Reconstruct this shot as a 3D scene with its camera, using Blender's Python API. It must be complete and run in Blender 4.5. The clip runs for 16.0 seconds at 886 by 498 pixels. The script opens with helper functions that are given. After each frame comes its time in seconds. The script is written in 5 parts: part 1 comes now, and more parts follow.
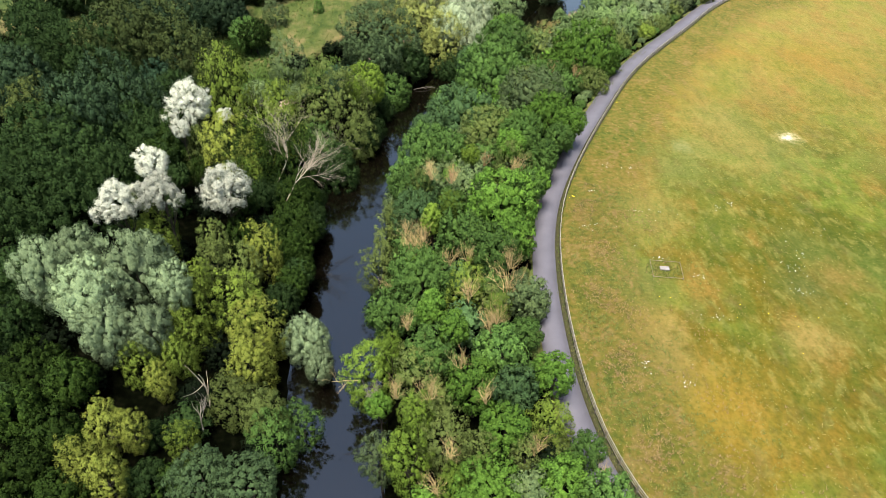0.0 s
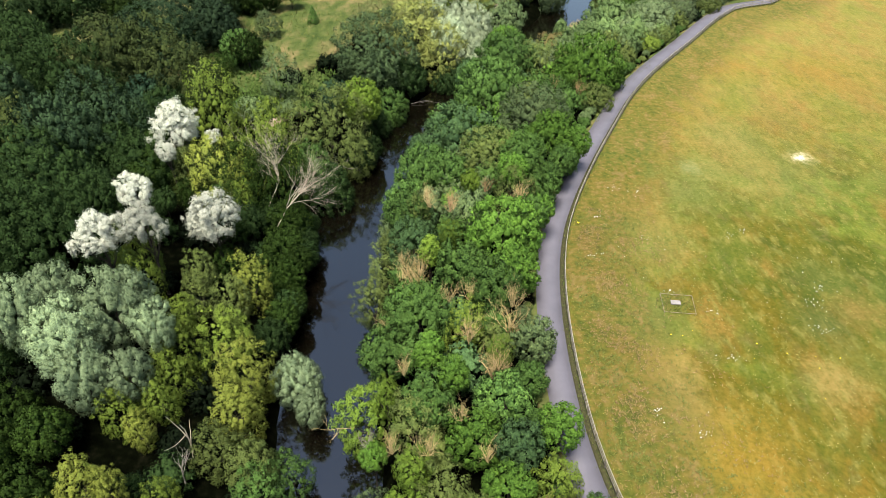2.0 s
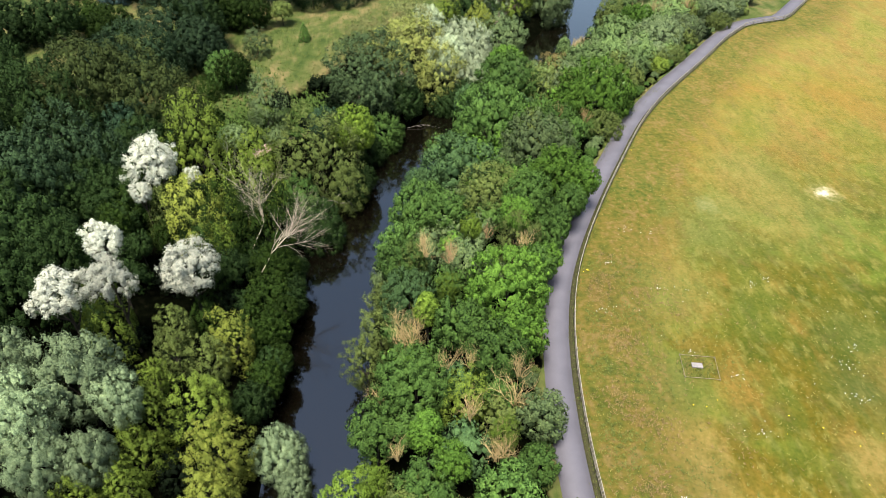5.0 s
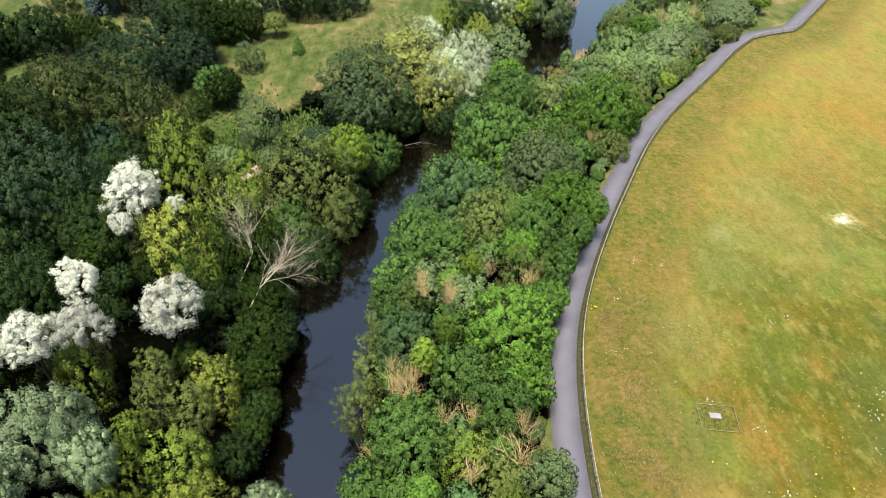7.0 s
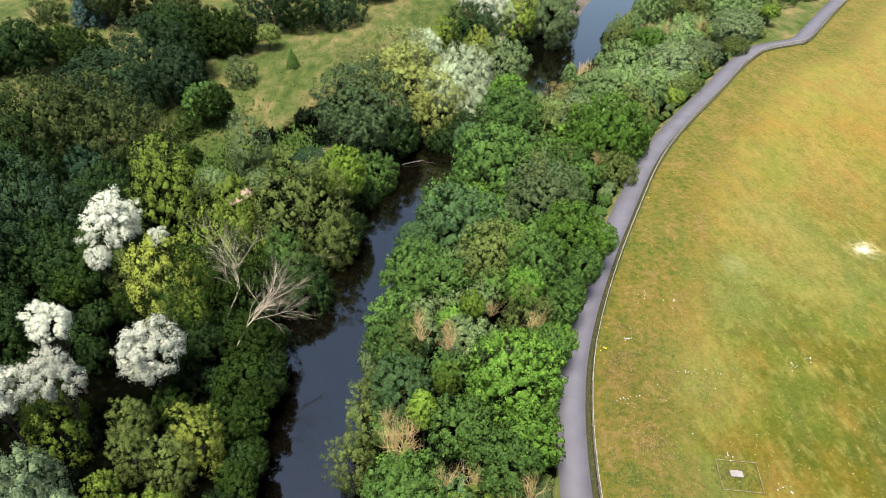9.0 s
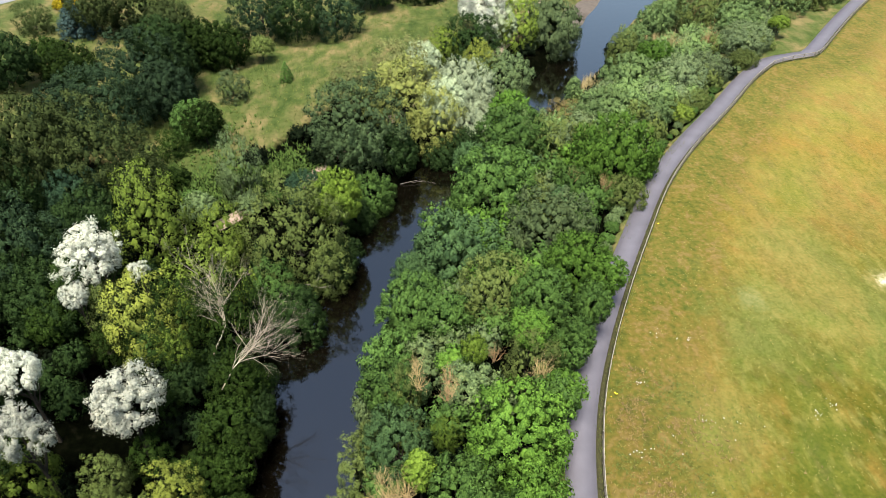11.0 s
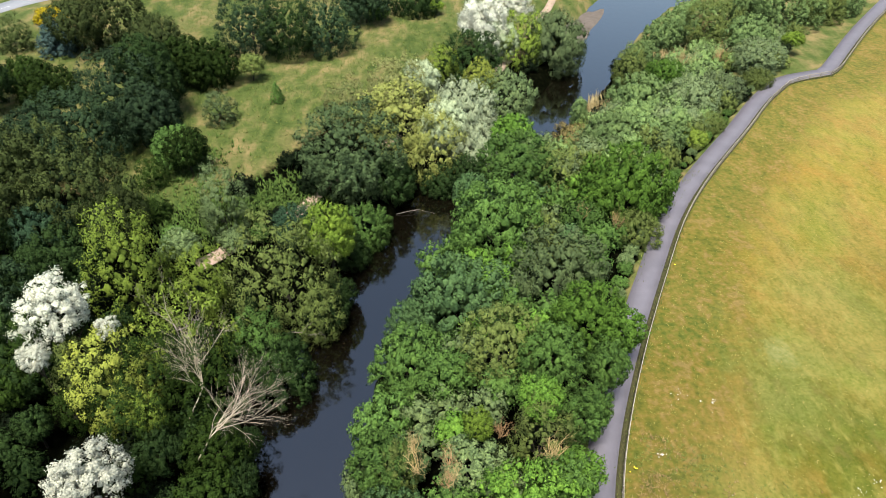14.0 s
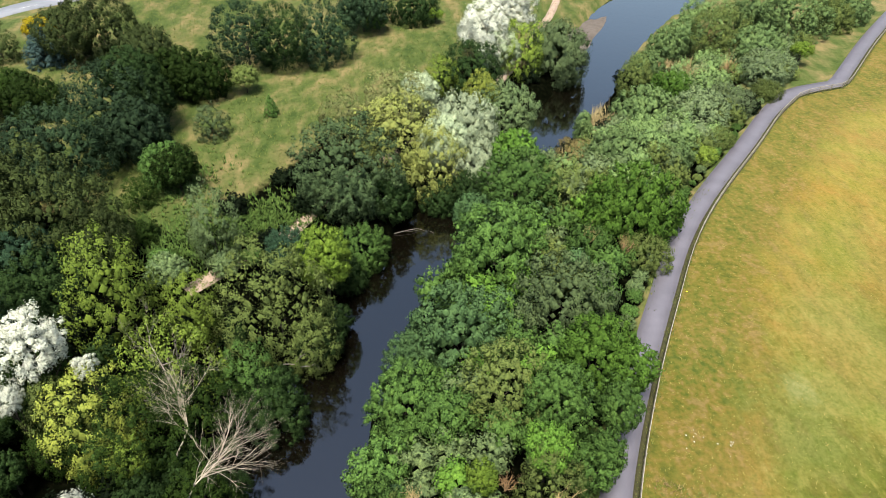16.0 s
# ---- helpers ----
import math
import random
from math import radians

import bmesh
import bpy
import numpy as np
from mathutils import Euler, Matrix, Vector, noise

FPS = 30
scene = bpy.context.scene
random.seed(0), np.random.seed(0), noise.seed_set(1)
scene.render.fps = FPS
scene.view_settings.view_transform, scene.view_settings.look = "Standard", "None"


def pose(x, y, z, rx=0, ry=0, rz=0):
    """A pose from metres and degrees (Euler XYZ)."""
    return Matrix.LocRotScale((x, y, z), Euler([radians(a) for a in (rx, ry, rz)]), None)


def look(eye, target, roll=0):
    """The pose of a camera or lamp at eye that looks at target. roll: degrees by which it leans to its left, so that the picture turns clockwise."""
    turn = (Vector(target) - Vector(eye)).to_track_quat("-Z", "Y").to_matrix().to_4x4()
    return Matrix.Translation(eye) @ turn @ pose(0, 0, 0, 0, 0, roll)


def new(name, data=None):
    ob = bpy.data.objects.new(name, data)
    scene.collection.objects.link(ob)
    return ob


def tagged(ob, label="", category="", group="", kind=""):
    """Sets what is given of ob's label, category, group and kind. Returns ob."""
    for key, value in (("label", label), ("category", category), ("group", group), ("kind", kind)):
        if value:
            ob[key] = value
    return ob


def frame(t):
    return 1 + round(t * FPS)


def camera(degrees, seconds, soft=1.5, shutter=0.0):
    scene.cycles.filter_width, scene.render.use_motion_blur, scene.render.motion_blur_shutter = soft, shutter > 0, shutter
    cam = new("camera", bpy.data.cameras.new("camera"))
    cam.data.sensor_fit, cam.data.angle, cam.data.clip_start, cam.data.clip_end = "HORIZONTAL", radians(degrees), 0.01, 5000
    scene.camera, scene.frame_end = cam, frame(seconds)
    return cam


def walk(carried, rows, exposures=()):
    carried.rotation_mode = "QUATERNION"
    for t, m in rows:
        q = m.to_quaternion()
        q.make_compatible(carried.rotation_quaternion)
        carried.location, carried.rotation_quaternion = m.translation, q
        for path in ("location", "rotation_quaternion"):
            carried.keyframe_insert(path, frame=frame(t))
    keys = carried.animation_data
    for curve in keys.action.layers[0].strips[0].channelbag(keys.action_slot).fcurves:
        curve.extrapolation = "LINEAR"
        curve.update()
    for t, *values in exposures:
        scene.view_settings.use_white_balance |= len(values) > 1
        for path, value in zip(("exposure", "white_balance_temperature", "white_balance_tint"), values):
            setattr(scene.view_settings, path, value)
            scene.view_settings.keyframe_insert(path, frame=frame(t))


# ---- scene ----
cam = camera(70.0, 16.0, soft=0.5)
PATH = [
    (0, 0.000, 0.001, 50.001, 50.141, -0.000, 0.000),
    (0.5, -0.007, 1.335, 50.065, 50.157, -0.001, -0.047),
    (1, -0.011, 2.694, 50.126, 50.174, -0.002, -0.091),
    (1.5, -0.011, 4.075, 50.184, 50.193, -0.003, -0.133),
    (2, -0.008, 5.476, 50.238, 50.212, -0.005, -0.172),
    (2.5, -0.002, 6.895, 50.288, 50.232, -0.006, -0.208),
    (3, 0.006, 8.329, 50.335, 50.254, -0.008, -0.243),
    (3.5, 0.016, 9.778, 50.379, 50.276, -0.010, -0.275),
    (4, 0.029, 11.238, 50.420, 50.300, -0.012, -0.305),
    (4.5, 0.043, 12.707, 50.456, 50.324, -0.014, -0.333),
    (5, 0.058, 14.184, 50.490, 50.350, -0.017, -0.360),
    (5.5, 0.074, 15.667, 50.520, 50.377, -0.020, -0.386),
    (6, 0.091, 17.152, 50.546, 50.405, -0.023, -0.410),
    (6.5, 0.109, 18.639, 50.569, 50.434, -0.027, -0.432),
    (7, 0.126, 20.125, 50.589, 50.464, -0.030, -0.454),
    (7.5, 0.143, 21.609, 50.605, 50.495, -0.034, -0.475),
    (8, 0.160, 23.087, 50.617, 50.527, -0.039, -0.496),
    (8.5, 0.175, 24.557, 50.626, 50.561, -0.044, -0.516),
    (9, 0.190, 26.019, 50.631, 50.596, -0.049, -0.536),
    (9.5, 0.203, 27.469, 50.633, 50.632, -0.054, -0.555),
    (10, 0.214, 28.906, 50.631, 50.669, -0.060, -0.575),
    (10.5, 0.223, 30.328, 50.626, 50.707, -0.066, -0.594),
    (11, 0.229, 31.732, 50.617, 50.746, -0.073, -0.614),
    (11.5, 0.233, 33.116, 50.604, 50.787, -0.080, -0.635),
    (12, 0.234, 34.478, 50.588, 50.829, -0.087, -0.656),
    (12.5, 0.231, 35.817, 50.568, 50.872, -0.095, -0.678),
    (13, 0.225, 37.129, 50.544, 50.916, -0.103, -0.701),
    (13.5, 0.215, 38.414, 50.517, 50.961, -0.112, -0.725),
    (14, 0.200, 39.668, 50.486, 51.008, -0.121, -0.750),
    (14.5, 0.181, 40.891, 50.451, 51.056, -0.131, -0.777),
    (15, 0.157, 42.079, 50.413, 51.105, -0.141, -0.805),
    (15.5, 0.127, 43.230, 50.371, 51.156, -0.152, -0.835),
    (16, 0.092, 44.343, 50.326, 51.208, -0.163, -0.868),
]
walk(cam, [(t, pose(*r)) for t, *r in PATH])

# ---------------------------------------------------------------- light
SUN_EL, SUN_AZ = 72.0, 196.0        # degrees; azimuth clockwise from +y
world = bpy.data.worlds.new("sky")
scene.world = world
world.use_nodes = True
wn = world.node_tree
sky = wn.nodes.new("ShaderNodeTexSky")
sky.sky_type = "NISHITA"
sky.sun_disc = False
sky.sun_elevation, sky.sun_rotation = radians(SUN_EL), radians(SUN_AZ)
sky.air_density, sky.dust_density, sky.ozone_density = 1.4, 2.4, 0.4
wn.links.new(sky.outputs[0], wn.nodes["Background"].inputs[0])
wn.nodes["Background"].inputs[1].default_value = 0.092
sun = new("sun", bpy.data.lights.new("sun", "SUN"))
sun.data.energy, sun.data.angle, sun.data.color = 4.9, radians(22), (1.0, 0.95, 0.84)
e, a = radians(SUN_EL), radians(SUN_AZ)
sun.matrix_basis = look((0, 0, 120), (-math.sin(a) * math.cos(e), -math.cos(a) * math.cos(e), 120 - math.sin(e)))
scene.view_settings.exposure = 1.46


# ---------------------------------------------------------------- materials
class Nodes:
    """A material being wired up."""

    def __init__(self, name, rough=0.8, spec=0.3):
        self.m = bpy.data.materials.new(name)
        self.m.use_nodes = True
        self.t = self.m.node_tree
        self.p = self.t.nodes["Principled BSDF"]
        self.p.inputs["Roughness"].default_value = rough
        self.p.inputs["Specular IOR Level"].default_value = spec

    def node(self, kind, **inputs):
        n = self.t.nodes.new("ShaderNode" + kind)
        for k, v in inputs.items():
            self.put(n.inputs[k.replace("_", " ")], v)
        return n

    def put(self, socket, v):
        if isinstance(v, bpy.types.NodeSocket):
            self.t.links.new(v, socket)
        else:
            socket.default_value = v

    def coords(self, kind="Object"):
        return self.node("TexCoord").outputs[kind]

    def noise(self, scale, detail=4.0, rough=0.55, at=None, stretch=None):
        at = at or self.coords()
        if stretch:
            at = self.node("Mapping", Vector=at, Scale=stretch).outputs[0]
        return self.node("TexNoise", Vector=at, Scale=scale, Detail=detail, Roughness=rough).outputs[0]

    def ramp(self, fac, stops):
        n = self.node("ValToRGB", Fac=fac)
        r = n.color_ramp
        while len(r.elements) < len(stops):
            r.elements.new(0.5)
        for el, (pos, col) in zip(r.elements, stops):
            el.position, el.color = pos, (*col, 1) if len(col) == 3 else col
        return n.outputs[0]

    def grey(self, fac, lo, hi, a=0.0, b=1.0):
        n = self.node("MapRange")
        self.put(n.inputs[0], fac)
        for i, v in enumerate((lo, hi, a, b)):
            n.inputs[i + 1].default_value = v
        return n.outputs[0]

    def mix(self, fac, a, b, how="MIX"):
        n = self.node("Mix")
        n.data_type, n.blend_type = "RGBA", how
        for s, v in ((0, fac), (6, a), (7, b)):
            self.put(n.inputs[s], (*v, 1) if isinstance(v, tuple) and len(v) == 3 else v)
        return n.outputs[2]

    def bump(self, height, strength=0.5, dist=0.05):
        b = self.node("Bump", Height=height, Strength=strength, Distance=dist)
        self.put(self.p.inputs["Normal"], b.outputs[0])

    def base(self, colour):
        self.put(self.p.inputs["Base Color"], colour)
        return self.m


def leaf_material(name, tip, old, new_leaf, share=0.4, through_light=0.15, mottle=0.85):
    """Foliage whose hue comes from the tree's own object colour; leaves and clumps vary."""
    n = Nodes(name, 0.75, 0.04)
    info = n.node("ObjectInfo")
    geo = n.node("NewGeometry")
    clump = n.noise(0.9, 3.0)
    own = info.outputs["Color"]
    c = n.mix(n.grey(clump, 0.35, 0.65), n.mix(1.0, own, old, "MULTIPLY"), n.mix(1.0, own, tip, "MULTIPLY"))
    c = n.mix(n.grey(geo.outputs["Random Per Island"], 0.2, 1.0, 0.0, share), c, n.mix(1.0, own, new_leaf, "MULTIPLY"))
    spray = n.noise(7.5, 2.0, 0.6)
    c = n.mix(n.grey(spray, 0.36, 0.5, mottle, 0.0), c, n.mix(1.0, c, (0.52, 0.55, 0.58), "MULTIPLY"))
    c = n.mix(n.grey(spray, 0.52, 0.64, 0.0, mottle), c, n.mix(1.0, c, (1.32, 1.3, 1.22), "MULTIPLY"))
    n.bump(n.noise(5.0, 3.0, 0.7), 0.55, 0.12)
    tree = n.grey(info.outputs["Random"], 0, 1, 0.7, 1.36)
    hsv = n.node("HueSaturation", Color=c, Value=tree)
    n.base(hsv.outputs[0])
    tr = n.node("BsdfTranslucent", Color=hsv.outputs[0])
    mx = n.node("MixShader", Fac=through_light)
    n.t.links.new(n.p.outputs[0], mx.inputs[1])
    n.t.links.new(tr.outputs[0], mx.inputs[2])
    n.t.links.new(mx.outputs[0], n.t.nodes["Material Output"].inputs[0])
    return n.m


def bark_material(name, dark, pale, scale=3.0):
    n = Nodes(name, 0.9, 0.15)
    f = n.noise(scale, 6, 0.65, stretch=(1, 1, 0.25))
    n.bump(f, 0.6, 0.03)
    return n.base(n.ramp(f, [(0.3, dark), (0.7, pale)]))


# bare, rusty, weedy and lush places in the meadow: x, y, radius, softness, strength, colour
STAINS = (
    (53.9, 87.2, 0.2, 2.6, 0.4, (0.27, 0.235, 0.15)), (53.9, 87.2, 0.0, 1.5, 0.7, (0.42, 0.37, 0.31)), (53.8, 87.1, 0.0, 0.8, 0.8, (0.60, 0.57, 0.54)), (36.4, 84.4, 0.4, 1.8, 0.7, (0.120, 0.125, 0.066)), (26.3, 56.8, 0.4, 2.2, 0.3, (0.085, 0.09, 0.03)),
    (19.6, 68.0, 0.6, 3, 0.4, (0.14, 0.088, 0.03)),
    (20.0, 55.7, 1, 4, 0.45, (0.185, 0.15, 0.06)),
    (25.7, 68.3, 2, 7, 0.41, (0.115, 0.128, 0.045)),
    (21.9, 87.6, 0.6, 2.5, 0.45, (0.062, 0.086, 0.022)),
    (27.1, 86.8, 0.5, 2.5, 0.60, (0.062, 0.086, 0.022)),
    (30.0, 91.1, 0.6, 2.5, 0.45, (0.185, 0.15, 0.06)),
    (29.3, 94.6, 0.5, 2, 0.38, (0.062, 0.086, 0.022)),
    (46.3, 83.1, 3, 10, 0.38, (0.115, 0.128, 0.045)),
    (20.6, 67.0, 0.6, 3, 0.35, (0.14, 0.088, 0.03)),
    (22.5, 46.7, 1, 3, 0.45, (0.185, 0.15, 0.06)),
    (22.8, 42.1, 0.8, 3, 0.45, (0.185, 0.15, 0.06)),
    (22.5, 55.8, 1, 3, 0.38, (0.062, 0.086, 0.022)),
    (20.4, 44.3, 0.5, 2.5, 0.45, (0.15, 0.084, 0.024)),
    (43.4, 46.7, 1.2, 4, 0.45, (0.062, 0.086, 0.022)),
    (38.5, 45.1, 1, 3, 0.45, (0.185, 0.15, 0.06)),
    (15.9, 36.5, 1, 3.5, 0.45, (0.062, 0.086, 0.022)),
    (26.8, 34.0, 3, 8, 0.38, (0.17, 0.108, 0.02)),
    (25.6, 38.5, 2, 6, 0.38, (0.17, 0.108, 0.02)),
    (51.9, 55.8, 2, 6, 0.38, (0.062, 0.086, 0.022)),
    (37.7, 84.3, 1, 4, 0.38, (0.115, 0.128, 0.045)),
    (64.5, 79.5, 1.5, 5, 0.45, (0.062, 0.086, 0.022)),
    (53.6, 120.9, 2, 8, 0.38, (0.17, 0.108, 0.02)),
    (36.7, 102.2, 2, 6, 0.38, (0.17, 0.108, 0.02)),
    (45.2, 94.4, 2, 6, 0.38, (0.115, 0.128, 0.045)),
    (70.9, 118.3, 3, 10, 0.38, (0.17, 0.108, 0.02)),
    (30.4, 84.2, 0.8, 2.5, 0.45, (0.062, 0.086, 0.022)),
    (18.0, 62.7, 1.0, 4.5, 0.65, (0.125, 0.070, 0.026)), (18.6, 67.8, 0.8, 3.0, 0.6, (0.115, 0.066, 0.026)), (22.4, 47.7, 1.0, 3.5, 0.6, (0.175, 0.120, 0.042)),
    (18.6, 49.5, 1.0, 4.0, 0.55, (0.120, 0.076, 0.022)), (22.8, 53.2, 1.2, 4.0, 0.6, (0.060, 0.070, 0.022)), (18.9, 55.6, 0.3, 1.6, 0.6, (0.042, 0.062, 0.010)),
    (21.5, 42.5, 1.5, 5.0, 0.5, (0.105, 0.088, 0.036)), (18.5, 37.5, 1.0, 4.0, 0.5, (0.070, 0.066, 0.020)), (44.6, 60.7, 1.0, 4.5, 0.5, (0.060, 0.072, 0.020)),
    (46.1, 54.8, 0.8, 3.5, 0.55, (0.130, 0.082, 0.028)), (41.4, 52.9, 0.8, 4.0, 0.5, (0.070, 0.076, 0.026)), (24.6, 77.0, 1.0, 4.5, 0.5, (0.150, 0.098, 0.036)),
    (28.6, 89.9, 0.6, 3.0, 0.55, (0.058, 0.076, 0.018)), (33.6, 78.0, 1.0, 6.0, 0.4, (0.095, 0.105, 0.040)),
)


def ground_material():
    """One sheet: dry meadow, green rough grass and shade-blackened woodland floor, blended by the cover attributes."""
    n = Nodes("grassland", 0.95, 0.1)
    at = n.coords()
    along = n.node("Mapping", Vector=at, Scale=(1.0, 0.5, 1.0)).outputs[0]
    big = n.noise(0.022, 5, 0.6, at)
    mid = n.noise(0.13, 5, 0.65, along)
    patchy = n.noise(0.42, 4, 0.55, along)
    fine = n.noise(1.25, 3, 0.5, at)
    grain = n.noise(7.0, 3, 0.7, at)
    streak = n.noise(0.2, 5, 0.65, at, (1.0, 0.35, 1.0))
    dry = n.ramp(n.mix(0.5, big, mid), [(0.40, (0.034, 0.047, 0.006)), (0.46, (0.052, 0.057, 0.006)), (0.52, (0.068, 0.058, 0.006)), (0.60, (0.074, 0.050, 0.008))])
    c = n.mix(n.grey(streak, 0.52, 0.64, 0, 0.6), dry, (0.108, 0.072, 0.012))
    c = n.mix(n.grey(n.noise(0.06, 5, 0.65, at), 0.51, 0.62, 0, 0.75), c, (0.082, 0.108, 0.018))
    c = n.mix(n.grey(mid, 0.54, 0.68, 0, 0.45), c, (0.125, 0.113, 0.026))
    place = n.node("SeparateXYZ", Vector=at)
    north = n.node("Math", Value=n.grey(big, 0.3, 0.7, -30.0, 30.0))
    n.t.links.new(place.outputs["Y"], north.inputs[1])
    lush = n.noise(0.10, 5, 0.6, along)
    rusty = n.noise(0.12, 5, 0.6, along)
    c = n.mix(n.grey(lush, 0.50, 0.60, 0.0, 0.8), c, (0.058, 0.074, 0.012))
    c = n.mix(n.grey(rusty, 0.52, 0.63, 0.0, 0.75), c, (0.125, 0.080, 0.020))
    wisp = n.noise(0.9, 3, 0.5, along)
    c = n.mix(n.grey(wisp, 0.52, 0.66, 0.0, 0.6), c, (0.130, 0.118, 0.034))
    c = n.mix(n.grey(patchy, 0.5, 0.62, 0.0, 0.8), c, n.mix(1.0, c, (0.68, 0.84, 0.8), "MULTIPLY"))
    # distance haze put into the colour: grass pales to straw towards +y
    c = n.mix(n.grey(north.outputs[0], 50.0, 140.0, 0.0, 0.7), c, n.ramp(mid, [(0.40, (0.140, 0.132, 0.032)), (0.5, (0.172, 0.142, 0.044)), (0.58, (0.172, 0.118, 0.040))]))
    for x, y, r, soft, top, tone in STAINS:
        d = n.node("VectorMath", Vector=at)
        d.operation = "DISTANCE"
        d.inputs[1].default_value = (x, y, 0)
        edge = n.node("Math", Value=n.grey(n.mix(0.5, patchy, fine), 0.3, 0.7, -min(1.5, 0.8 * soft) if top < 0.9 else -0.45, min(1.5, 0.8 * soft) if top < 0.9 else 0.45))
        n.t.links.new(d.outputs["Value"], edge.inputs[1])
        c = n.mix(n.grey(edge.outputs[0], r, r + soft, top, 0.0), c, tone)
    fleck = n.noise(0.75, 8, 0.78, along)
    c = n.mix(n.grey(fleck, 0.50, 0.62, 0.0, 0.85), c, n.mix(1.0, c, (0.72, 0.82, 0.66), "MULTIPLY"))
    c = n.mix(n.grey(fleck, 0.47, 0.36, 0.0, 0.8), c, n.mix(1.0, c, (1.18, 1.12, 1.2), "MULTIPLY"))
    meadow = n.mix(n.grey(fine, 0.44, 0.64, 0.0, 0.4), c, n.mix(1.0, c, (0.76, 0.84, 0.72), "MULTIPLY"))
    meadow = n.mix(1.0, meadow, (0.95, 0.91, 0.74), "MULTIPLY")
    verge = n.node("Attribute")
    verge.attribute_name = "verge"
    herbs = n.ramp(n.mix(0.5, patchy, fine), [(0.39, (0.028, 0.040, 0.006)), (0.46, (0.054, 0.058, 0.009)), (0.53, (0.082, 0.064, 0.013)), (0.61, (0.112, 0.078, 0.027))])
    hold = n.node("Math", Value=n.grey(patchy, 0.3, 0.7, -0.3, 0.3))
    n.t.links.new(verge.outputs["Fac"], hold.inputs[1])
    meadow = n.mix(n.grey(hold.outputs[0], 0.05, 0.75, 0.0, 0.8), meadow, herbs)
    speck = n.noise(2.6, 2, 0.5, at)
    meadow = n.mix(n.grey(speck, 0.52, 0.62, 0.0, 0.45), meadow, n.mix(1.0, meadow, (0.68, 0.78, 0.62), "MULTIPLY"))
    meadow = n.mix(n.grey(speck, 0.46, 0.36, 0.0, 0.4), meadow, n.mix(1.0, meadow, (1.25, 1.18, 1.3), "MULTIPLY"))
    green = n.ramp(n.mix(0.45, mid, patchy), [(0.38, (0.024, 0.040, 0.008)), (0.47, (0.044, 0.060, 0.014)), (0.54, (0.078, 0.076, 0.026)), (0.62, (0.128, 0.100, 0.044))])
    green = n.mix(n.grey(fine, 0.4, 0.7, 0.0, 0.6), green, n.mix(1.0, green, (0.55, 0.66, 0.55), "MULTIPLY"))
    # canopy shade is put into the floor's colour, leaving it almost black
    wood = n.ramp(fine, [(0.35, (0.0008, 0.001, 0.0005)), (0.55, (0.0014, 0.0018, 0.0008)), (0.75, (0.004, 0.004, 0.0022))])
    rough_grass = n.node("Attribute")
    rough_grass.attribute_name = "rough_grass"
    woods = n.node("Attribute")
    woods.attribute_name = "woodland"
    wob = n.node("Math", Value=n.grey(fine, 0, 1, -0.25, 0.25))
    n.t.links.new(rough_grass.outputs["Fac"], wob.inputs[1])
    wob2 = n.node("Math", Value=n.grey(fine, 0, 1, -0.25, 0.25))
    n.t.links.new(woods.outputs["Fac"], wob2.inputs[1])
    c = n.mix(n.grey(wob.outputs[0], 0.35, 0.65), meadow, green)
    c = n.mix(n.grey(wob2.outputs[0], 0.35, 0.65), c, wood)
    c = n.mix(n.grey(grain, 0.35, 0.7, 0.0, 0.3), c, n.mix(1.0, c, (0.6, 0.62, 0.55), "MULTIPLY"))
    n.put(n.p.inputs["Sheen Weight"], n.grey(wob2.outputs[0], 0.35, 0.65, 0.06, 0.0))
    n.put(n.p.inputs["Specular IOR Level"], n.grey(wob2.outputs[0], 0.35, 0.65, 0.1, 0.0))
    n.p.inputs["Sheen Roughness"].default_value = 0.3
    n.p.inputs["Diffuse Roughness"].default_value = 0.6
    n.p.inputs["Sheen Tint"].default_value = (1.0, 0.88, 0.5, 1)
    n.bump(n.mix(0.5, fine, grain), 0.5, 0.18)
    return n.base(c)


def asphalt_material(name, tone):
    n = Nodes(name, 0.6, 0.45)
    at = n.coords()
    g = n.noise(30, 2, 0.6, at)
    w = n.noise(0.35, 5, 0.6, at)
    c = n.mix(n.grey(w, 0.3, 0.7), tuple(v * 0.82 for v in tone), tuple(v * 1.12 for v in tone))
    c = n.mix(n.grey(g, 0.3, 0.7, 0, 0.35), c, tuple(v * 0.6 for v in tone))
    n.bump(g, 0.3, 0.01)
    return n.base(c)


def water_material():
    n = Nodes("river_water", 0.05, 1.0)
    n.p.inputs["IOR"].default_value = 1.5
    n.p.inputs["Coat Weight"].default_value = 0.6
    n.p.inputs["Coat Roughness"].default_value = 0.06
    at = n.coords()
    f = n.noise(1.1, 3, 0.5, at, (1.0, 0.6, 1.0))
    g = n.noise(0.12, 3, 0.5, at)
    n.bump(n.mix(0.4, f, g), 0.28, 0.10)
    return n.base(n.mix(g, (0.0012, 0.0010, 0.0006), (0.0022, 0.0017, 0.0010)))


def plain_material(name, lo, hi, scale=4.0, rough=0.85, bump=0.3):
    n = Nodes(name, rough, 0.2)
    f = n.noise(scale, 5, 0.65)
    n.bump(f, bump, 0.02)
    return n.base(n.ramp(f, [(0.3, lo), (0.7, hi)]))


